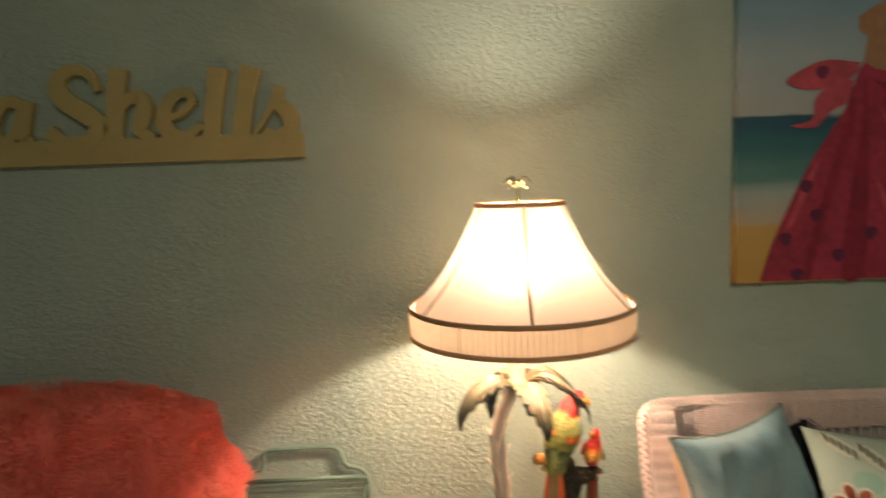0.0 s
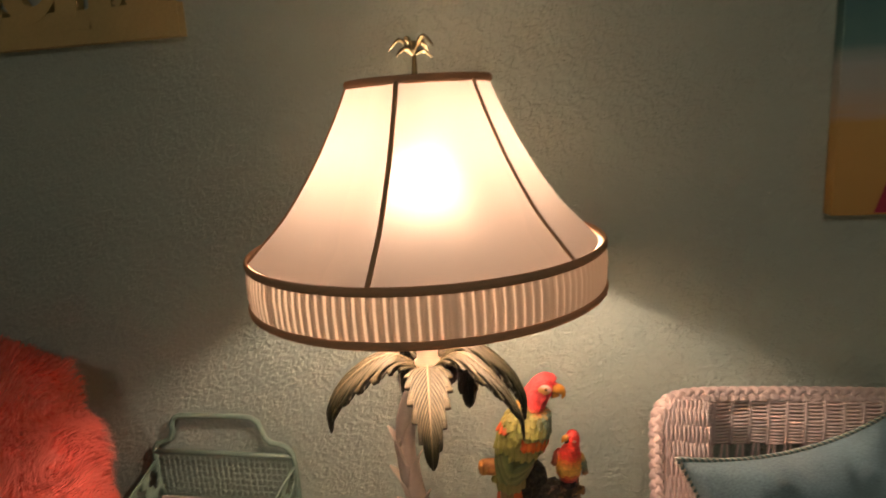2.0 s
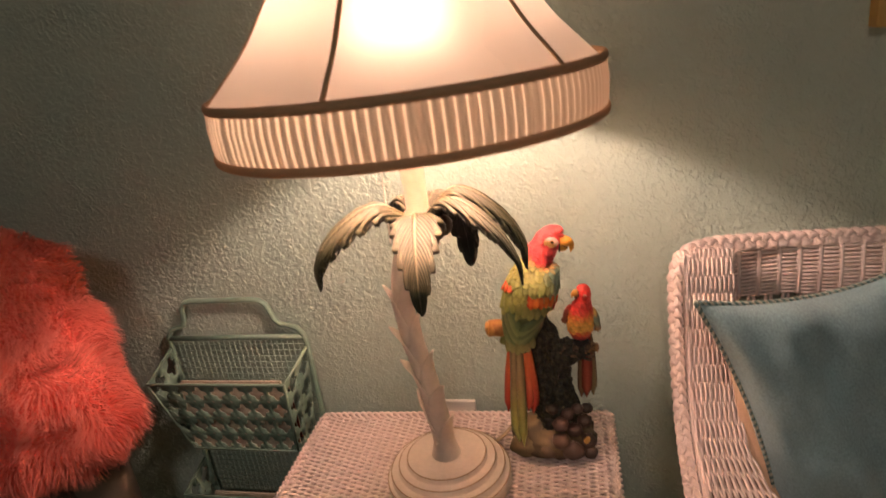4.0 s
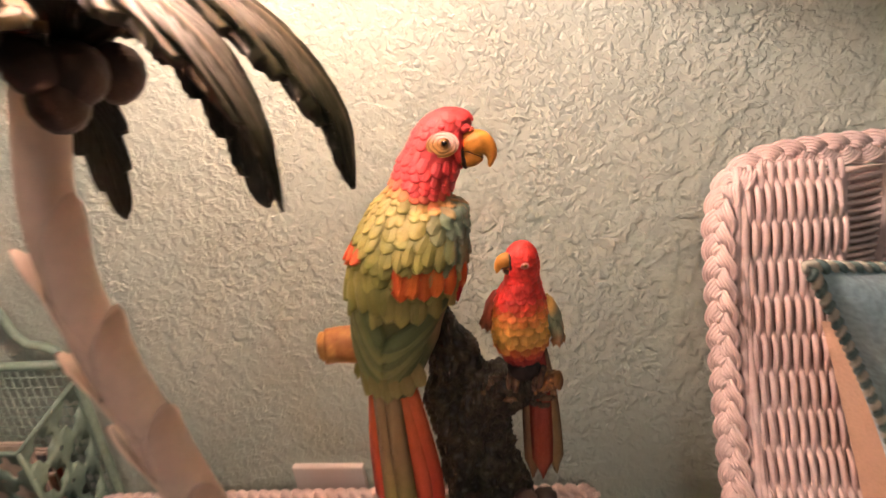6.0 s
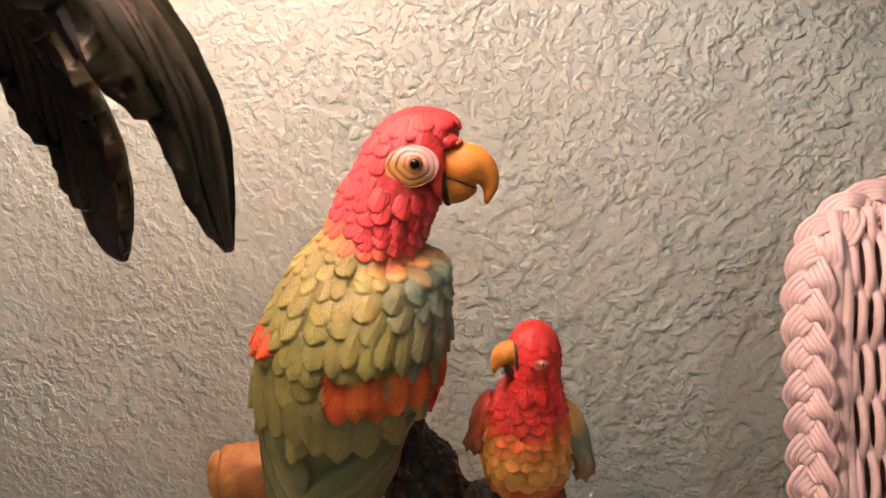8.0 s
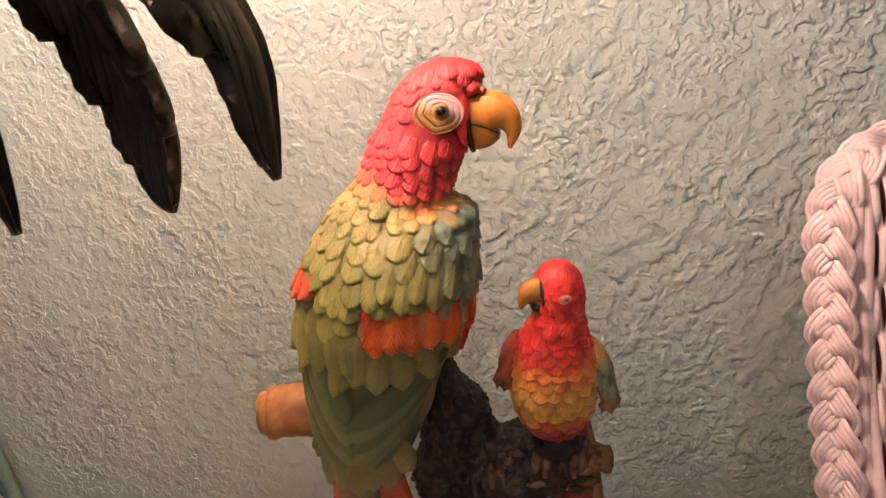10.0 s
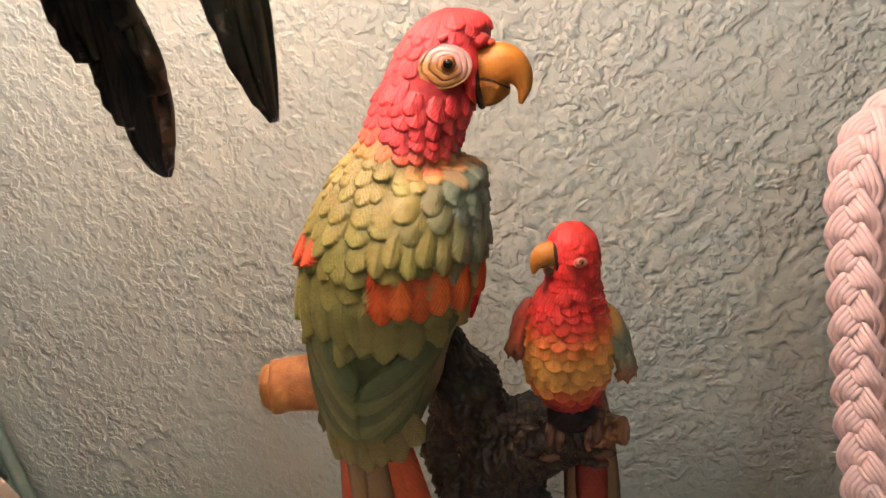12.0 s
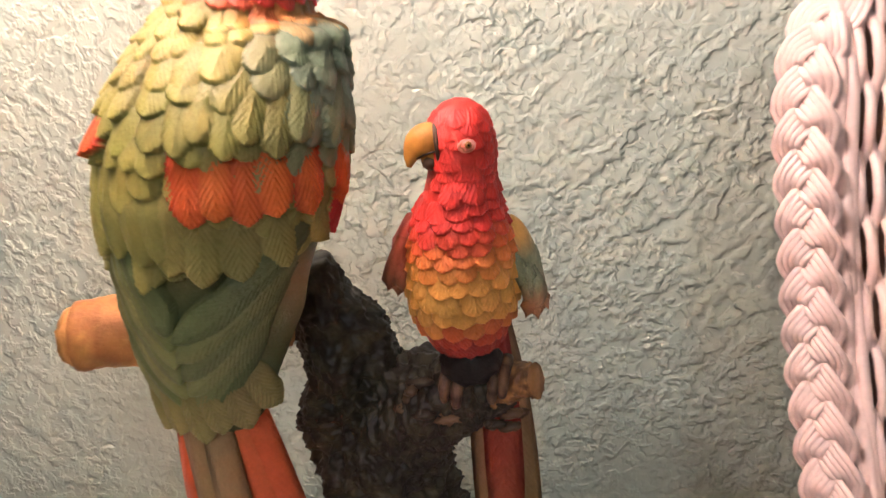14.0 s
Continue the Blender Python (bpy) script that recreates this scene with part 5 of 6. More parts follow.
def rope(rim, r, turn):
    """Two twisted yarns round a closed rim."""
    pts = np.array(rim + rim[:1])
    d = np.concatenate([[0], np.cumsum(np.linalg.norm(np.diff(pts, axis=0), axis=1))])
    n = int(d[-1] / turn * 8)
    s = np.linspace(0, d[-1], n, endpoint=False)
    c = np.stack([np.interp(s, d, pts[:, k]) for k in range(3)], 1)
    tan = np.roll(c, -1, 0) - np.roll(c, 1, 0)
    tan /= np.linalg.norm(tan, axis=1)[:, None] + 1e-9
    e1 = np.cross(tan, (0.3, -0.8, 0.5))
    e1 /= np.linalg.norm(e1, axis=1)[:, None]
    e2 = np.cross(tan, e1)
    b = Build()
    for k in range(2):
        a = 2 * np.pi * s / turn + np.pi * k
        b.tube(c + (np.cos(a)[:, None] * e1 + np.sin(a)[:, None] * e2) * r * 0.55, r * 0.62, 6, closed=True, slot=k)
    return b


b, rim, at, nrm = pillow((0.424, 1.222, 0.853), (0.742, 1.400, 0.838), (0.540, 1.258, 0.455), (0.860, 1.380, 0.430), 0.060, 0.07, 44, 0.018, 2.0)
tp_pillow = thing("throw_pillow", "teal velvet throw pillow with twisted rope edge on the loveseat", "pillow")
part("cover", b, TEAL, tp_pillow)
part("rope_edge", rope(rim, 0.0028, 0.0095), [PIPING, PIPING_PALE], tp_pillow, "teal and cream twisted rope")
# dark fringed pillow behind it
b, rim, at, nrm = pillow((0.50, 1.325, 0.775), (0.805, 1.405, 0.800), (0.56, 1.33, 0.45), (0.90, 1.385, 0.43), 0.030, 0.04, 16)
dk = thing("throw_pillow", "black fringed throw pillow tucked behind the teal pillow", "pillow")
part("cover", b, DARKFUR, dk)
b = Build()
prnd = random.Random(5)
for k in range(700):
    i = prnd.randrange(len(rim))
    p = np.array(rim[i])
    q = p + np.array((prnd.uniform(-0.012, 0.03), prnd.uniform(-0.03, 0.01), prnd.uniform(-0.035, 0.012)))
    b.tube([p, (p + q) / 2 + np.array((0, 0, 0.004)), q], [0.0011, 0.0009, 0.0003], 3)
part("fringe", b, DARKFUR, dk, "black thread fringe", kind="stuff")


def decal(at, nrm, cu, cv, outline, lift):
    """A flat printed patch that follows the cover: outline in pillow units round (cu, cv)."""
    v = [at(cu, cv, 1) + nrm * lift] + [at(clamp(cu + x), clamp(cv + y), 1) + nrm * lift for x, y in outline]
    return v, [(0, 1 + i, 1 + (i + 1) % len(outline)) for i in range(len(outline))]


def petal(ang, r0, r1, w, n=8):
    out = []
    for k in range(2 * n):
        t = 2 * math.pi * k / (2 * n)
        rr, ww = (r0 + r1) / 2 + (r1 - r0) / 2 * math.cos(t), w * math.sin(t)
        out.append((rr * math.cos(ang) - ww * math.sin(ang), rr * math.sin(ang) + ww * math.cos(ang)))
    return out


PRINT = [mat("print_red", (0.52, 0.055, 0.045), 0.85, bump=0.2, scale=500), mat("print_cream", (0.62, 0.60, 0.48), 0.85, bump=0.2, scale=500), mat("print_rust", (0.34, 0.085, 0.045), 0.85, bump=0.2, scale=500), mat("print_green", (0.04, 0.075, 0.05), 0.85, bump=0.2, scale=500), mat("print_mint", (0.30, 0.47, 0.38), 0.85, bump=0.2, scale=500)]
b, rim, at, nrm = pillow((0.765, 1.365, 0.800), (1.160, 1.330, 0.775), (0.755, 1.200, 0.470), (1.180, 1.170, 0.450), 0.055, 0.05, 34, 0.008, 6.0)
fl = thing("throw_pillow", "pale green throw pillow printed with flowers, leaves and hearts", "pillow")
part("cover", b, FLORAL, fl)


def print_shape(name, cu, cv, outline, slot, lift):
    b = Build()
    v, f = decal(at, nrm, cu, cv, outline, lift)
    b.add(v, f)
    part(name, b, PRINT[slot], fl)


for cu, cv, sz in ((0.13, 0.42, 1.0), (0.80, 0.75, 0.8)):
    for k in range(6):
        a = k * math.pi / 3 + 0.3
        print_shape("printed_petal", cu, cv, [(x * sz, y * sz) for x, y in petal(a, 0.02, 0.125, 0.042)], 1, 0.0016)
        print_shape("printed_petal", cu, cv, [(x * sz, y * sz) for x, y in petal(a, 0.035, 0.110, 0.028)], 2, 0.0028)
HEART = [(0.0, 0.10), (-0.055, 0.045), (-0.085, -0.005), (-0.075, -0.05), (-0.035, -0.062), (0.0, -0.035), (0.035, -0.062), (0.075, -0.05), (0.085, -0.005), (0.055, 0.045)]
for cu, cv, sl in ((0.62, 0.20, 0), (0.86, 0.32, 0), (0.70, 0.62, 2), (0.36, 0.80, 0)):
    print_shape("printed_heart", cu, cv, [(x * 1.25, y * 1.25) for x, y in HEART], sl, 0.0020)
for cu, cv, ang in ((0.14, 0.10, 0.7), (0.28, 0.16, 0.9), (0.40, 0.30, -0.5), (0.42, 0.52, 0.4), (0.30, 0.66, 1.2), (0.50, 0.74, -0.6), (0.66, 0.42, 2.0), (0.90, 0.12, 0.5)):
    print_shape("printed_leaf", cu, cv, petal(ang, -0.10, 0.10, 0.045), 1, 0.0014)
    for k in range(-2, 3):
        print_shape("printed_leaf", cu + 0.036 * k * math.cos(ang), cv + 0.036 * k * math.sin(ang), petal(ang + 0.8, -0.032, 0.032, 0.008), 3, 0.0026)
for cu, cv in ((0.22, 0.30), (0.50, 0.12), (0.52, 0.42), (0.78, 0.50), (0.12, 0.78), (0.60, 0.88)):
    print_shape("printed_blot", cu, cv, petal(0.4, -0.07, 0.07, 0.06), 4, 0.0010)
# small pillow further along
b, rim, at2, nrm2 = pillow((1.10, 1.385, 0.835), (1.42, 1.37, 0.845), (1.10, 1.26, 0.47), (1.44, 1.25, 0.47), 0.05, 0.04, 16)
dk2 = thing("throw_pillow", "dark green throw pillow at the far end of the loveseat", "pillow")
part("cover", b, mat("dark_green_cloth", (0.03, 0.05, 0.04), 0.85, bump=0.3, scale=400), dk2)
# seat and back cushions
b = Build()
b.box((1.10, 0.985, 0.405), (1.18, 0.74, 0.09), bevel=0.03)
single("seat_cushion", b, PEACH, "plain peach cloth seat cushion on the wicker loveseat", "cushion")
b, rim, at2, nrm2 = pillow((0.470, 1.330, 0.770), (0.700, 1.395, 0.745), (0.500, 1.215, 0.455), (0.74, 1.30, 0.45), 0.022, 0.03, 16)
bk = thing("back_cushion", "plain peach cloth cushion along the arm of the loveseat", "cushion")
part("cover", b, PEACH, bk)


# ---- mint metal magazine rack ----
rack = thing("magazine_rack", "mint green metal magazine rack with quatrefoil baskets", "rack", (-0.012, 0, 0))
YB = 1.437
b = Build()
outline = [(-0.425, 0.0), (-0.425, 0.30), (-0.425, 0.60), (-0.425, 0.700), (-0.421, 0.717), (-0.405, 0.724), (-0.390, 0.728), (-0.384, 0.742), (-0.382, 0.763), (-0.370, 0.775), (-0.340, 0.776), (-0.245, 0.776), (-0.222, 0.772), (-0.214, 0.758), (-0.208, 0.738), (-0.196, 0.727), (-0.175, 0.724), (-0.162, 0.712), (-0.157, 0.69), (-0.157, 0.60), (-0.157, 0.30), (-0.157, 0.0)]
b.tube(curve_points([(x, YB, z) for x, z in outline], 120), 0.0050, 8)
part("frame", b, MINT, rack, "bent tube frame with a raised handle")
b = Build()
b.tube([(-0.425, YB, 0.704), (-0.157, YB, 0.704)], 0.0050, 8)
part("cross_bar", b, MINT, rack)


def basket(z1, z0):
    """One basket: mesh back, pierced front and sides leaning outward."""
    back = Build()
    for k in range(26):
        x = -0.420 + 0.258 * k / 25
        back.tube([(x, YB, z0), (x, YB, z1 + 0.05)], 0.0008, 4)
    for k in range(18):
        z = z0 + (z1 + 0.05 - z0) * k / 17
        back.tube([(-0.425, YB, z), (-0.157, YB, z)], 0.0008, 4)
    part("basket_back", back, MINT, rack, "fine wire mesh back", kind="stuff")
    top = ((-0.437, 1.366, z1), (-0.175, 1.366, z1))
    low = ((-0.405, 1.392, z0), (-0.195, 1.392, z0))
    rim = Build()
    rim.tube([(-0.425, YB, z1 + 0.035), top[0], top[1], (-0.157, YB, z1 + 0.035)], 0.0026, 6)
    rim.tube([(-0.405, YB, z0), low[0], low[1], (-0.180, YB, z0)], 0.0026, 6)
    rim.tube([top[0], low[0]], 0.0022, 6)
    rim.tube([top[1], low[1]], 0.0022, 6)
    part("basket_rim", rim, MINT, rack)

    def front(u, v):
        p, q = Vector(top[0]).lerp(Vector(top[1]), u), Vector(low[0]).lerp(Vector(low[1]), u)
        return p.lerp(q, v)

    def side(s):
        def fn(u, v):
            a, c = Vector(top[s]), Vector((-0.425 if s == 0 else -0.157, YB, z1 + 0.035))
            d, e = Vector(low[s]), Vector((-0.405 if s == 0 else -0.180, YB, z0))
            return a.lerp(c, u).lerp(d.lerp(e, u), v)
        return fn

    def pierced(fn, nu, nv):
        """Sheet metal with a quatrefoil hole in each cell, two faces and the walls of the holes."""
        b = Build()
        n = 32
        for i in range(nu):
            for j in range(nv):
                rings = []
                for back in (0, 1):
                    for outer in (0, 1):
                        row = []
                        for k in range(n):
                            t = 2 * math.pi * (k + 0.5) / n
                            c, d = math.cos(t), math.sin(t)
                            r = 0.5 / max(abs(c), abs(d)) if outer else 0.31 + 0.085 * math.cos(4 * t)
                            p = fn(clamp((i + 0.5 + r * c) / nu), clamp((j + 0.5 + r * d) / nv))
                            row.append(p + Vector((0, 0.0016 * back, 0)))
                        rings.append(row)
                f = []
                for k in range(n):
                    m = (k + 1) % n
                    f += [(k, m, n + m, n + k), (2 * n + m, 2 * n + k, 3 * n + k, 3 * n + m), (k, 2 * n + k, 2 * n + m, m)]
                b.add([p for row in rings for p in row], f)
        return b
    part("basket_front", pierced(front, 7, 4), MINT, rack, "pierced quatrefoil front", kind="stuff")
    part("basket_side", pierced(side(0), 2, 4), MINT, rack, kind="stuff")
    part("basket_side", pierced(side(1), 2, 4), MINT, rack, kind="stuff")
    fl = Build()
    fl.box((-0.300, 1.414, z0 + 0.002), (0.205, 0.046, 0.003))
    part("basket_floor", fl, MINT, rack, soft=False)


basket(0.652, 0.500)
basket(0.412, 0.262)
for x in (-0.425, -0.157):
    b = Build()
    b.tube([(x, YB, 0.004), (x, 1.32, 0.004)], 0.0055, 8)
    part("foot", b, MINT, rack)
mrnd = random.Random(9)
COVERS = [mat("cover_" + n, c, 0.4, stain=0.35, stain_scale=30) for n, c in (("red", (0.30, 0.06, 0.04)), ("blue", (0.05, 0.08, 0.16)), ("cream", (0.55, 0.46, 0.36)), ("brown", (0.16, 0.08, 0.04)), ("grey", (0.12, 0.12, 0.12)), ("orange", (0.42, 0.13, 0.04)))]
PAGES = mat("paper_pages", (0.62, 0.50, 0.40), 0.8, bump=0.5, scale=900)
for z0, tops in ((0.504, 0.645), (0.266, 0.400)):
    for k in range(7):
        mg = thing("magazine", "worn magazine standing in the mint metal rack", "magazine", (-0.312 + mrnd.uniform(-0.008, 0.008), 1.398 + 0.0052 * k, z0), 0, "magazines in the rack")
        h, w = (tops - z0) * (0.93 if k == 0 else mrnd.uniform(0.62, 0.80)), 0.196
        tl = Matrix.Rotation(math.radians(-4 + 1.2 * k), 3, "X")
        b = Build()
        b.box((0, 0, h / 2 + 0.002), (w, 0.0036, h), turn=tl)
        part("page_block", b, PAGES, mg, soft=False)
        b = Build()
        b.box((0, -0.0023, h / 2 + 0.001), (w + 0.002, 0.0006, h - 0.003), turn=tl)
        part("cover", b, COVERS[2 if k == 0 else (1, 3, 4, 1, 0, 4)[k - 1]], mg, soft=False)

# ---- brown armchair with a coral fur throw over its back ----
chair = thing("armchair", "dark brown upholstered armchair under a coral fur throw", "chair")


def cushion_box(name, c, s, material, bevel):
    b = Build()
    b.box(c, s, bevel=bevel)
    part(name, b, material, chair)


cushion_box("seat", (-0.80, 1.00, 0.36), (0.62, 0.62, 0.16), TAN_CLOTH, 0.04)
cushion_box("backrest", (-0.80, 1.26, 0.66), (0.66, 0.12, 0.58), TAN_CLOTH, 0.05)
cushion_box("arm", (-0.535, 1.00, 0.47), (0.085, 0.56, 0.20), TAN_CLOTH, 0.035)
cushion_box("arm", (-1.13, 1.00, 0.47), (0.09, 0.56, 0.20), TAN_CLOTH, 0.035)
for x in (-1.08, -0.50):
    for y in (0.74, 1.26):
        b = Build()
        b.tube([(x, y, 0), (x, y, 0.30)], [0.016, 0.022], 10)
        part("leg", b, DARK_WOOD, chair)


def throw_at(u, v):
    """Form of the throw: a thick fleece slung over the backrest corner."""
    th, ph = 2 * math.pi * u, math.pi * v
    sx = math.copysign(abs(math.sin(ph)) ** 0.5, math.sin(ph))
    x = -0.755 + (0.375 + 0.02 * math.sin(3 * ph)) * sx * math.copysign(abs(math.cos(th)) ** 0.8, math.cos(th))
    y = 1.22 + 0.125 * sx * math.copysign(abs(math.sin(th)) ** 0.8, math.sin(th))
    z = 0.790 + 0.195 * math.copysign(abs(math.cos(ph)) ** 0.7, math.cos(ph))
    z -= 0.06 * smooth(-0.58, -0.36, x) * smooth(0.75, 0.95, z)
    x += 0.022 * smooth(0.85, 0.60, z) * smooth(-0.8, -0.5, x)
    k = noise.noise(Vector((x * 9, y * 9, z * 9)))
    return Vector((x + 0.018 * k, y + 0.012 * k, z + 0.012 * k))


throw = thing("fur_throw", "shaggy coral pink fur throw over the armchair's back", "throw")
b = Build()
b.grid(throw_at, 60, 40)
part("backing", b, CORAL_BASE, throw)
b = Build()
frd = random.Random(21)
for k in range(46000):
    u, v = frd.random(), math.acos(1 - 2 * frd.random()) / math.pi
    p = throw_at(u, v)
    if p.x < -1.05 or (p.y > 1.30 and p.z < 0.9):
        continue
    d1, d2 = throw_at(u + 0.004, v) - p, throw_at(u, min(0.999, v + 0.004)) - p
    nrm = d2.cross(d1)
    if nrm.length < 1e-9:
        continue
    nrm.normalize()
    if nrm.dot(p - Vector((-0.755, 1.22, 0.785))) < 0:
        nrm = -nrm
    tuft = Vector((noise.noise(p * 22), noise.noise(p * 22 + Vector((7, 3, 1))), noise.noise(p * 22 + Vector((1, 9, 4)))))
    ln = 0.024 + 0.016 * frd.random()
    side = nrm.cross(Vector((frd.uniform(-1, 1), frd.uniform(-1, 1), frd.uniform(-1, 1)))).normalized()
    a = p + nrm * ln * 0.45 + tuft * 0.014
    c = p + nrm * ln * 0.62 + tuft * 0.034 + Vector((0, 0, -0.012)) + side * 0.004 * frd.uniform(-1, 1)
    w = 0.0008
    sd = side * w
    b.add([p - sd, p + sd, a + sd * 0.8, a - sd * 0.8, c], [(0, 1, 2, 3), (3, 2, 4)])
part("fur", b, CORAL, throw, "long shaggy coral pile", kind="stuff")


# ---- cut-out wooden sign ----
SIGN_Y = 1.430
sign = thing("wall_sign", "tan wooden cut-out word sign mounted on the wall", "sign")
b = Build()
b.box((-0.7635, 1.440, 1.4345), (0.997, 0.019, 0.051), bevel=0.0015)
part("base_bar", b, SIGN, sign, soft=False)


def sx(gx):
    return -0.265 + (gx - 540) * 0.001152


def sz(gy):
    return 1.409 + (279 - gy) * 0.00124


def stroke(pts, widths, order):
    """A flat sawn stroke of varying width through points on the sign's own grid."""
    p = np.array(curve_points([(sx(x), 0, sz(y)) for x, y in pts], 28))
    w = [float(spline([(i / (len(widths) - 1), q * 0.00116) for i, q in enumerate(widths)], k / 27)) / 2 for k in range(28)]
    tan = np.gradient(p, axis=0)
    tan /= np.linalg.norm(tan, axis=1)[:, None]
    y0, y1 = SIGN_Y - 0.0006 + 0.0003 * order, 1.447
    v, f = [], []
    for i in range(28):
        nx, nz = -tan[i][2], tan[i][0]
        for s, y in ((-1, y0), (1, y0), (1, y1), (-1, y1)):
            v.append((p[i][0] + s * nx * w[i], y, p[i][2] + s * nz * w[i]))
    for i in range(27):
        for a in range(4):
            c = (a + 1) % 4
            f.append((i * 4 + a, i * 4 + c, (i + 1) * 4 + c, (i + 1) * 4 + a))
    f += [(3, 2, 1, 0), (108, 109, 110, 111)]
    return v, f


def letter(name, strokes):
    b = Build()
    for k, (pts, widths) in enumerate(strokes):
        b.add(*stroke(pts, widths, k))
    part("letter_" + name, b, SIGN, sign, soft=False)


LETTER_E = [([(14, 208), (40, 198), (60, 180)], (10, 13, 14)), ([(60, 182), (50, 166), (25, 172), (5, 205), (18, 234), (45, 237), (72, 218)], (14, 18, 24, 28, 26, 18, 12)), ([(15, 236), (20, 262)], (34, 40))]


def shift(strokes, dx):
    return [([(x + dx, y) for x, y in pts], w) for pts, w in strokes]


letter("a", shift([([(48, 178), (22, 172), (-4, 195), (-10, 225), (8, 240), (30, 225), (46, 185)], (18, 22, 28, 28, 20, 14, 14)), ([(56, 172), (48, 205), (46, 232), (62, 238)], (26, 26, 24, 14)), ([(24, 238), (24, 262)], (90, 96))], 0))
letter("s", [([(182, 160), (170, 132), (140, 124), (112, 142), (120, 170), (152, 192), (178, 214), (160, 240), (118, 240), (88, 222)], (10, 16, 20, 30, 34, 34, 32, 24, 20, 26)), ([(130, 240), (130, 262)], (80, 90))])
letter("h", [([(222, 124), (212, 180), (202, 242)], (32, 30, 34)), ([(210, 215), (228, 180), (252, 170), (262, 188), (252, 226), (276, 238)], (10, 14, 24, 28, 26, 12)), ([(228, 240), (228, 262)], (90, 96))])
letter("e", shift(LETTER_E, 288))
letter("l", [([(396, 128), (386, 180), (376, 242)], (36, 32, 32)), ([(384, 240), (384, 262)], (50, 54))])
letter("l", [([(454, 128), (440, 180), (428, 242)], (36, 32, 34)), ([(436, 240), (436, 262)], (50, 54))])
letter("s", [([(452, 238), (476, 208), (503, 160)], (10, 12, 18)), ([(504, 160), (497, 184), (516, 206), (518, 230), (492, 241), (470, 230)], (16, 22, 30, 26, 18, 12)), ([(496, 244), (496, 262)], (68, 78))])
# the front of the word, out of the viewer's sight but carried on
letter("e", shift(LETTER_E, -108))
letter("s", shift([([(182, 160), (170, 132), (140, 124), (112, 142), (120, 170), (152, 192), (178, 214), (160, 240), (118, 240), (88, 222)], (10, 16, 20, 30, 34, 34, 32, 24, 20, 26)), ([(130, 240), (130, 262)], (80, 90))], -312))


# ---- beach painting on stretched canvas ----
def canvas_paint():
    m = bpy.data.materials.new("beach_paint")
    m.use_nodes = True
    n, l = m.node_tree.nodes, m.node_tree.links
    p = n["Principled BSDF"]
    p.inputs["Roughness"].default_value = 0.6
    geo, sep = n.new("ShaderNodeTexCoord"), n.new("ShaderNodeSeparateXYZ")
    l.new(geo.outputs["Object"], sep.inputs[0])
    ns = n.new("ShaderNodeTexNoise")
    ns.inputs["Scale"].default_value, ns.inputs["Detail"].default_value = 14, 5
    mp = n.new("ShaderNodeMapping")
    mp.inputs["Scale"].default_value = (0.35, 1, 2.5)
    l.new(geo.outputs["Object"], mp.inputs[0])
    l.new(mp.outputs[0], ns.inputs["Vector"])
    ma = n.new("ShaderNodeMath")
    ma.operation = "MULTIPLY_ADD"
    ma.inputs[1].default_value = 0.05
    l.new(ns.outputs["Fac"], ma.inputs[0])
    l.new(sep.outputs["Z"], ma.inputs[2])
    rg = n.new("ShaderNodeMapRange")
    rg.inputs["From Min"].default_value, rg.inputs["From Max"].default_value = 1.125, 1.905
    l.new(ma.outputs[0], rg.inputs["Value"])
    cr = n.new("ShaderNodeValToRGB")
    l.new(rg.outputs[0], cr.inputs[0])
    stops = [(0.0, (0.56, 0.33, 0.09)), (0.165, (0.60, 0.38, 0.12)), (0.185, (0.52, 0.44, 0.34)), (0.25, (0.40, 0.46, 0.44)), (0.30, (0.10, 0.25, 0.24)), (0.40, (0.03, 0.14, 0.17)), (0.458, (0.02, 0.09, 0.15)), (0.466, (0.46, 0.48, 0.46)), (0.62, (0.42, 0.50, 0.54)), (0.78, (0.20, 0.36, 0.48)), (1.0, (0.16, 0.32, 0.48))]
    e = cr.color_ramp.elements
    e[0].position, e[0].color = stops[0][0], (*stops[0][1], 1)
    e[1].position, e[1].color = stops[-1][0], (*stops[-1][1], 1)
    for pos, c in stops[1:-1]:
        q = e.new(pos)
        q.color = (*c, 1)
    l.new(cr.outputs[0], p.inputs["Base Color"])
    bp = n.new("ShaderNodeBump")
    bp.inputs["Strength"].default_value, bp.inputs["Distance"].default_value = 0.2, 0.001
    l.new(ns.outputs["Fac"], bp.inputs["Height"])
    l.new(bp.outputs[0], p.inputs["Normal"])
    return m


painting = thing("canvas_painting", "canvas beach painting with a pink dotted sarong shape", "painting")
b = Build()
b.box((0.9395, 1.4375, 1.480), (0.577, 0.025, 0.755), bevel=0.002)
part("canvas", b, canvas_paint(), painting, soft=False)
CY = 1.4245


def flat_shape(name, pts, material, lift):
    """A painted patch of the picture; pts on the wall plane."""
    n = 60
    loop = curve_points([(x, CY - lift, z) for x, z in pts + pts[:1]], n)[:-1]
    b = Build()
    b.add(loop, [tuple(range(n - 1))])
    part(name, b, material, painting, soft=False)


PINK = mat("pink_paint", (0.42, 0.035, 0.075), 0.6, bump=0.2, scale=60, stain=0.35, stain_scale=9)
PINK_D = mat("deep_pink_paint", (0.30, 0.018, 0.045), 0.6, bump=0.2, scale=60, stain=0.3, stain_scale=12)
PINK_L = mat("light_pink_paint", (0.58, 0.085, 0.12), 0.6, bump=0.2, scale=60, stain=0.3, stain_scale=12)
DOT = mat("plum_paint", (0.16, 0.02, 0.07), 0.6, stain=0.2)
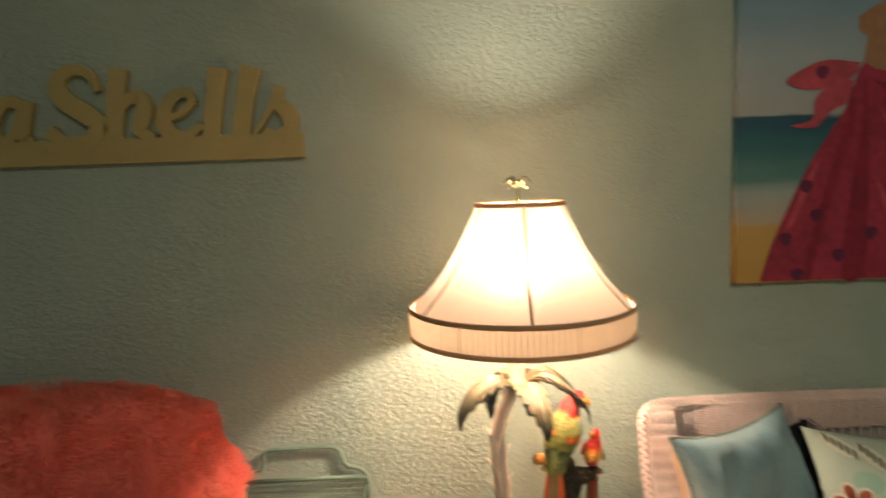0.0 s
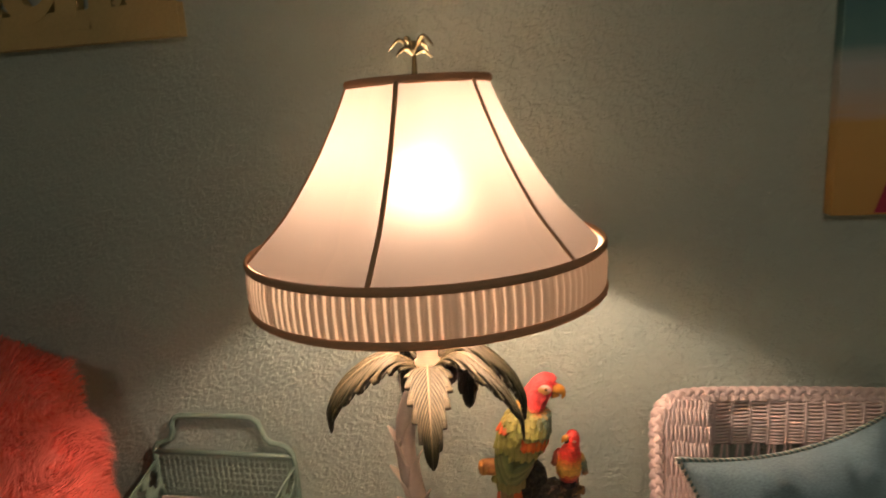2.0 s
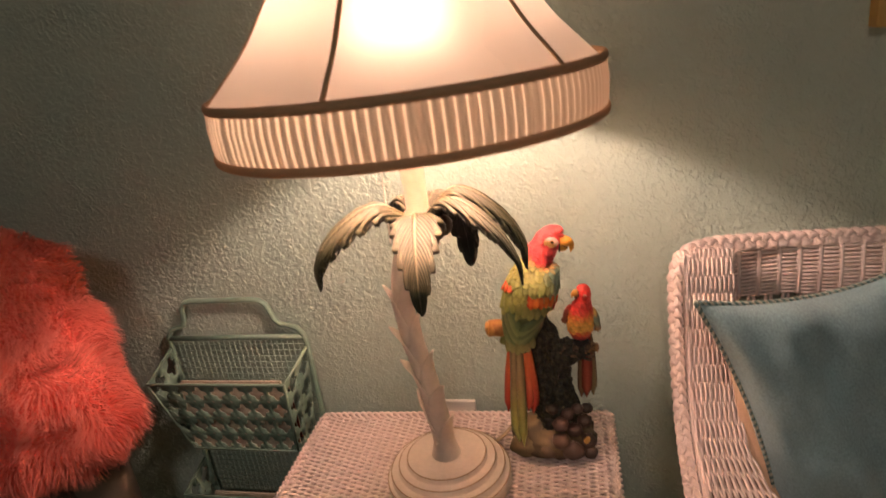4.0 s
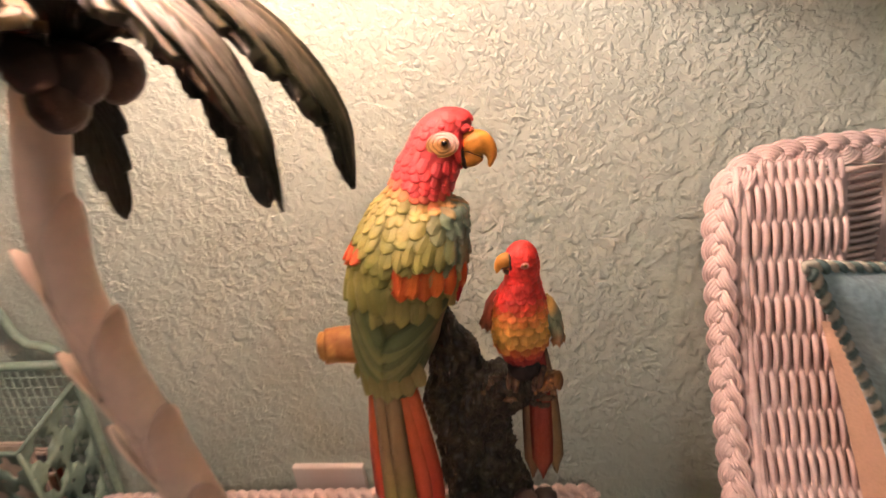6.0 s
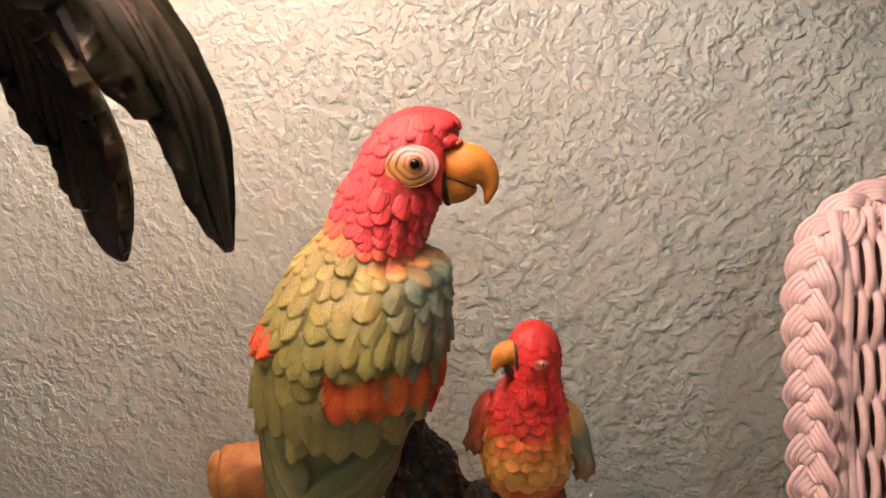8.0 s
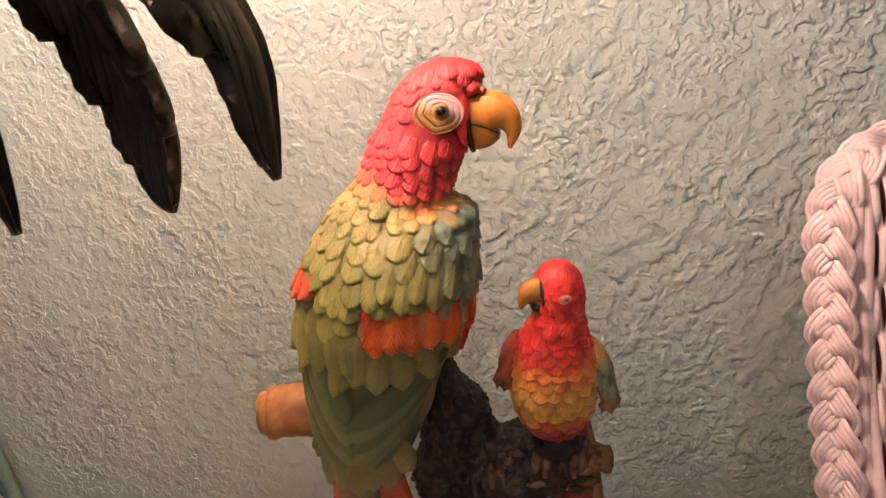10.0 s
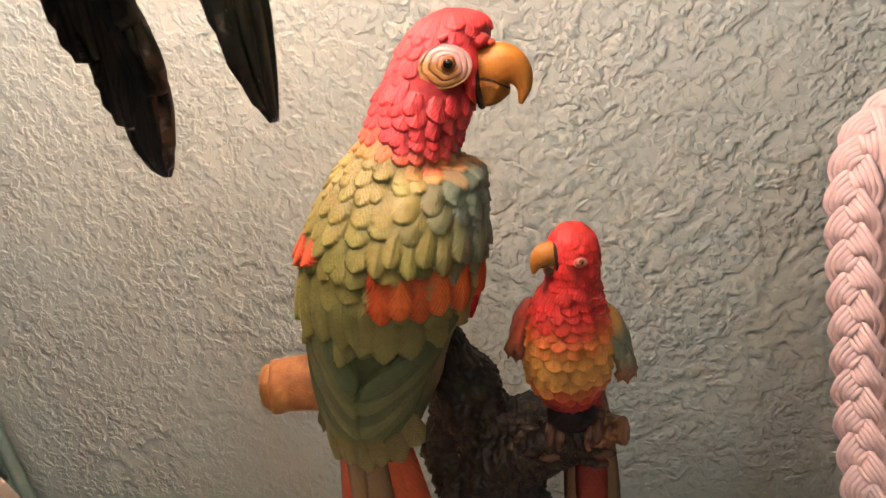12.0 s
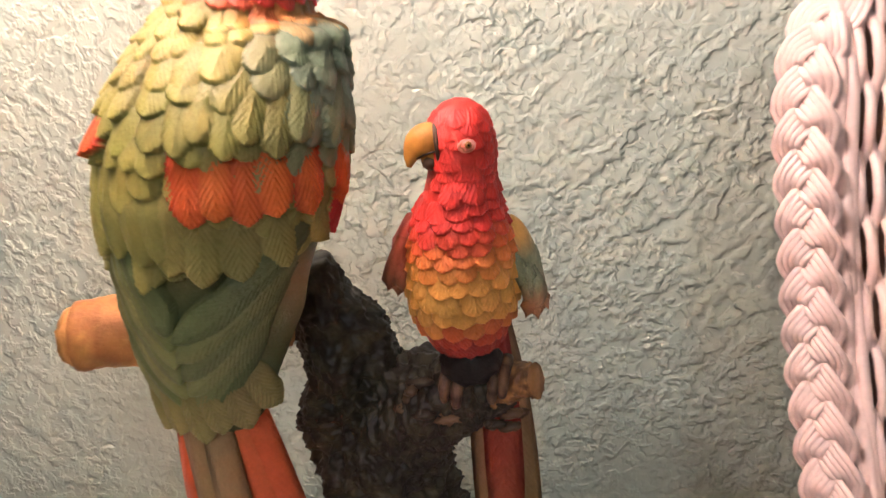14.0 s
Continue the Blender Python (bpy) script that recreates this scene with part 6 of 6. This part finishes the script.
TAN = mat("tan_paint", (0.42, 0.22, 0.12), 0.6, stain=0.2, stain_scale=12)
flat_shape("painted_patch", [(0.929, 1.66), (0.925, 1.60), (0.922, 1.545), (0.99, 1.53), (1.056, 1.545), (1.062, 1.60), (1.07, 1.66), (1.0, 1.67)], TAN, 0.0006)
flat_shape("painted_patch", [(0.905, 1.66), (0.912, 1.628), (1.0, 1.596), (1.09, 1.604), (1.105, 1.65), (1.06, 1.69), (0.96, 1.69)], TAN, 0.0010)
flat_shape("painted_sarong", [(0.703, 1.106), (0.728, 1.184), (0.798, 1.339), (0.849, 1.421), (0.886, 1.479), (0.917, 1.566), (0.94, 1.553), (0.995, 1.546), (1.045, 1.558), (1.069, 1.576), (1.094, 1.522), (1.099, 1.474), (1.087, 1.353), (1.076, 1.292), (1.075, 1.229), (1.074, 1.106), (0.95, 1.105), (0.82, 1.105)], PINK, 0.0014)
for pts in ([(0.895, 1.53), (0.885, 1.45), (0.850, 1.33), (0.815, 1.20), (0.80, 1.107), (0.815, 1.107), (0.835, 1.20), (0.875, 1.34), (0.905, 1.45)], [(0.925, 1.545), (0.92, 1.45), (0.90, 1.30), (0.885, 1.107), (0.93, 1.107), (0.94, 1.25), (0.935, 1.42)], [(0.94, 1.53), (0.99, 1.49), (1.09, 1.475), (1.09, 1.50), (1.0, 1.515)]):
    flat_shape("painted_fold", pts, PINK_D, 0.0020)
for pts in ([(0.96, 1.47), (1.0, 1.38), (1.07, 1.33), (1.075, 1.345), (1.01, 1.41)], [(0.95, 1.33), (0.99, 1.22), (1.04, 1.14), (1.05, 1.15), (1.0, 1.25)], [(0.755, 1.21), (0.79, 1.30), (0.83, 1.37), (0.82, 1.34), (0.78, 1.24)]):
    flat_shape("painted_fold", pts, PINK_L, 0.0020)
flat_shape("painted_bow", [(0.912, 1.566), (0.84, 1.573), (0.796, 1.56), (0.752, 1.531), (0.79, 1.514), (0.841, 1.515), (0.898, 1.538)], PINK_L, 0.0024)
flat_shape("painted_bow", [(0.898, 1.532), (0.847, 1.521), (0.816, 1.492), (0.81, 1.451), (0.765, 1.438), (0.816, 1.434), (0.854, 1.468), (0.886, 1.485)], PINK_L, 0.0028)
for x, z in ((0.758, 1.197), (0.785, 1.119), (0.876, 1.158), (0.825, 1.247), (1.007, 1.130), (0.947, 1.204), (1.018, 1.440), (0.83, 1.548), (0.80, 1.31), (0.99, 1.30), (1.04, 1.22)):
    flat_shape("painted_dot", [(x + 0.014 * math.cos(a) * (1 + 0.2 * math.sin(3 * a)), z + 0.014 * math.sin(a)) for a in np.linspace(0, 2 * math.pi, 10, endpoint=False)], DOT, 0.0032)
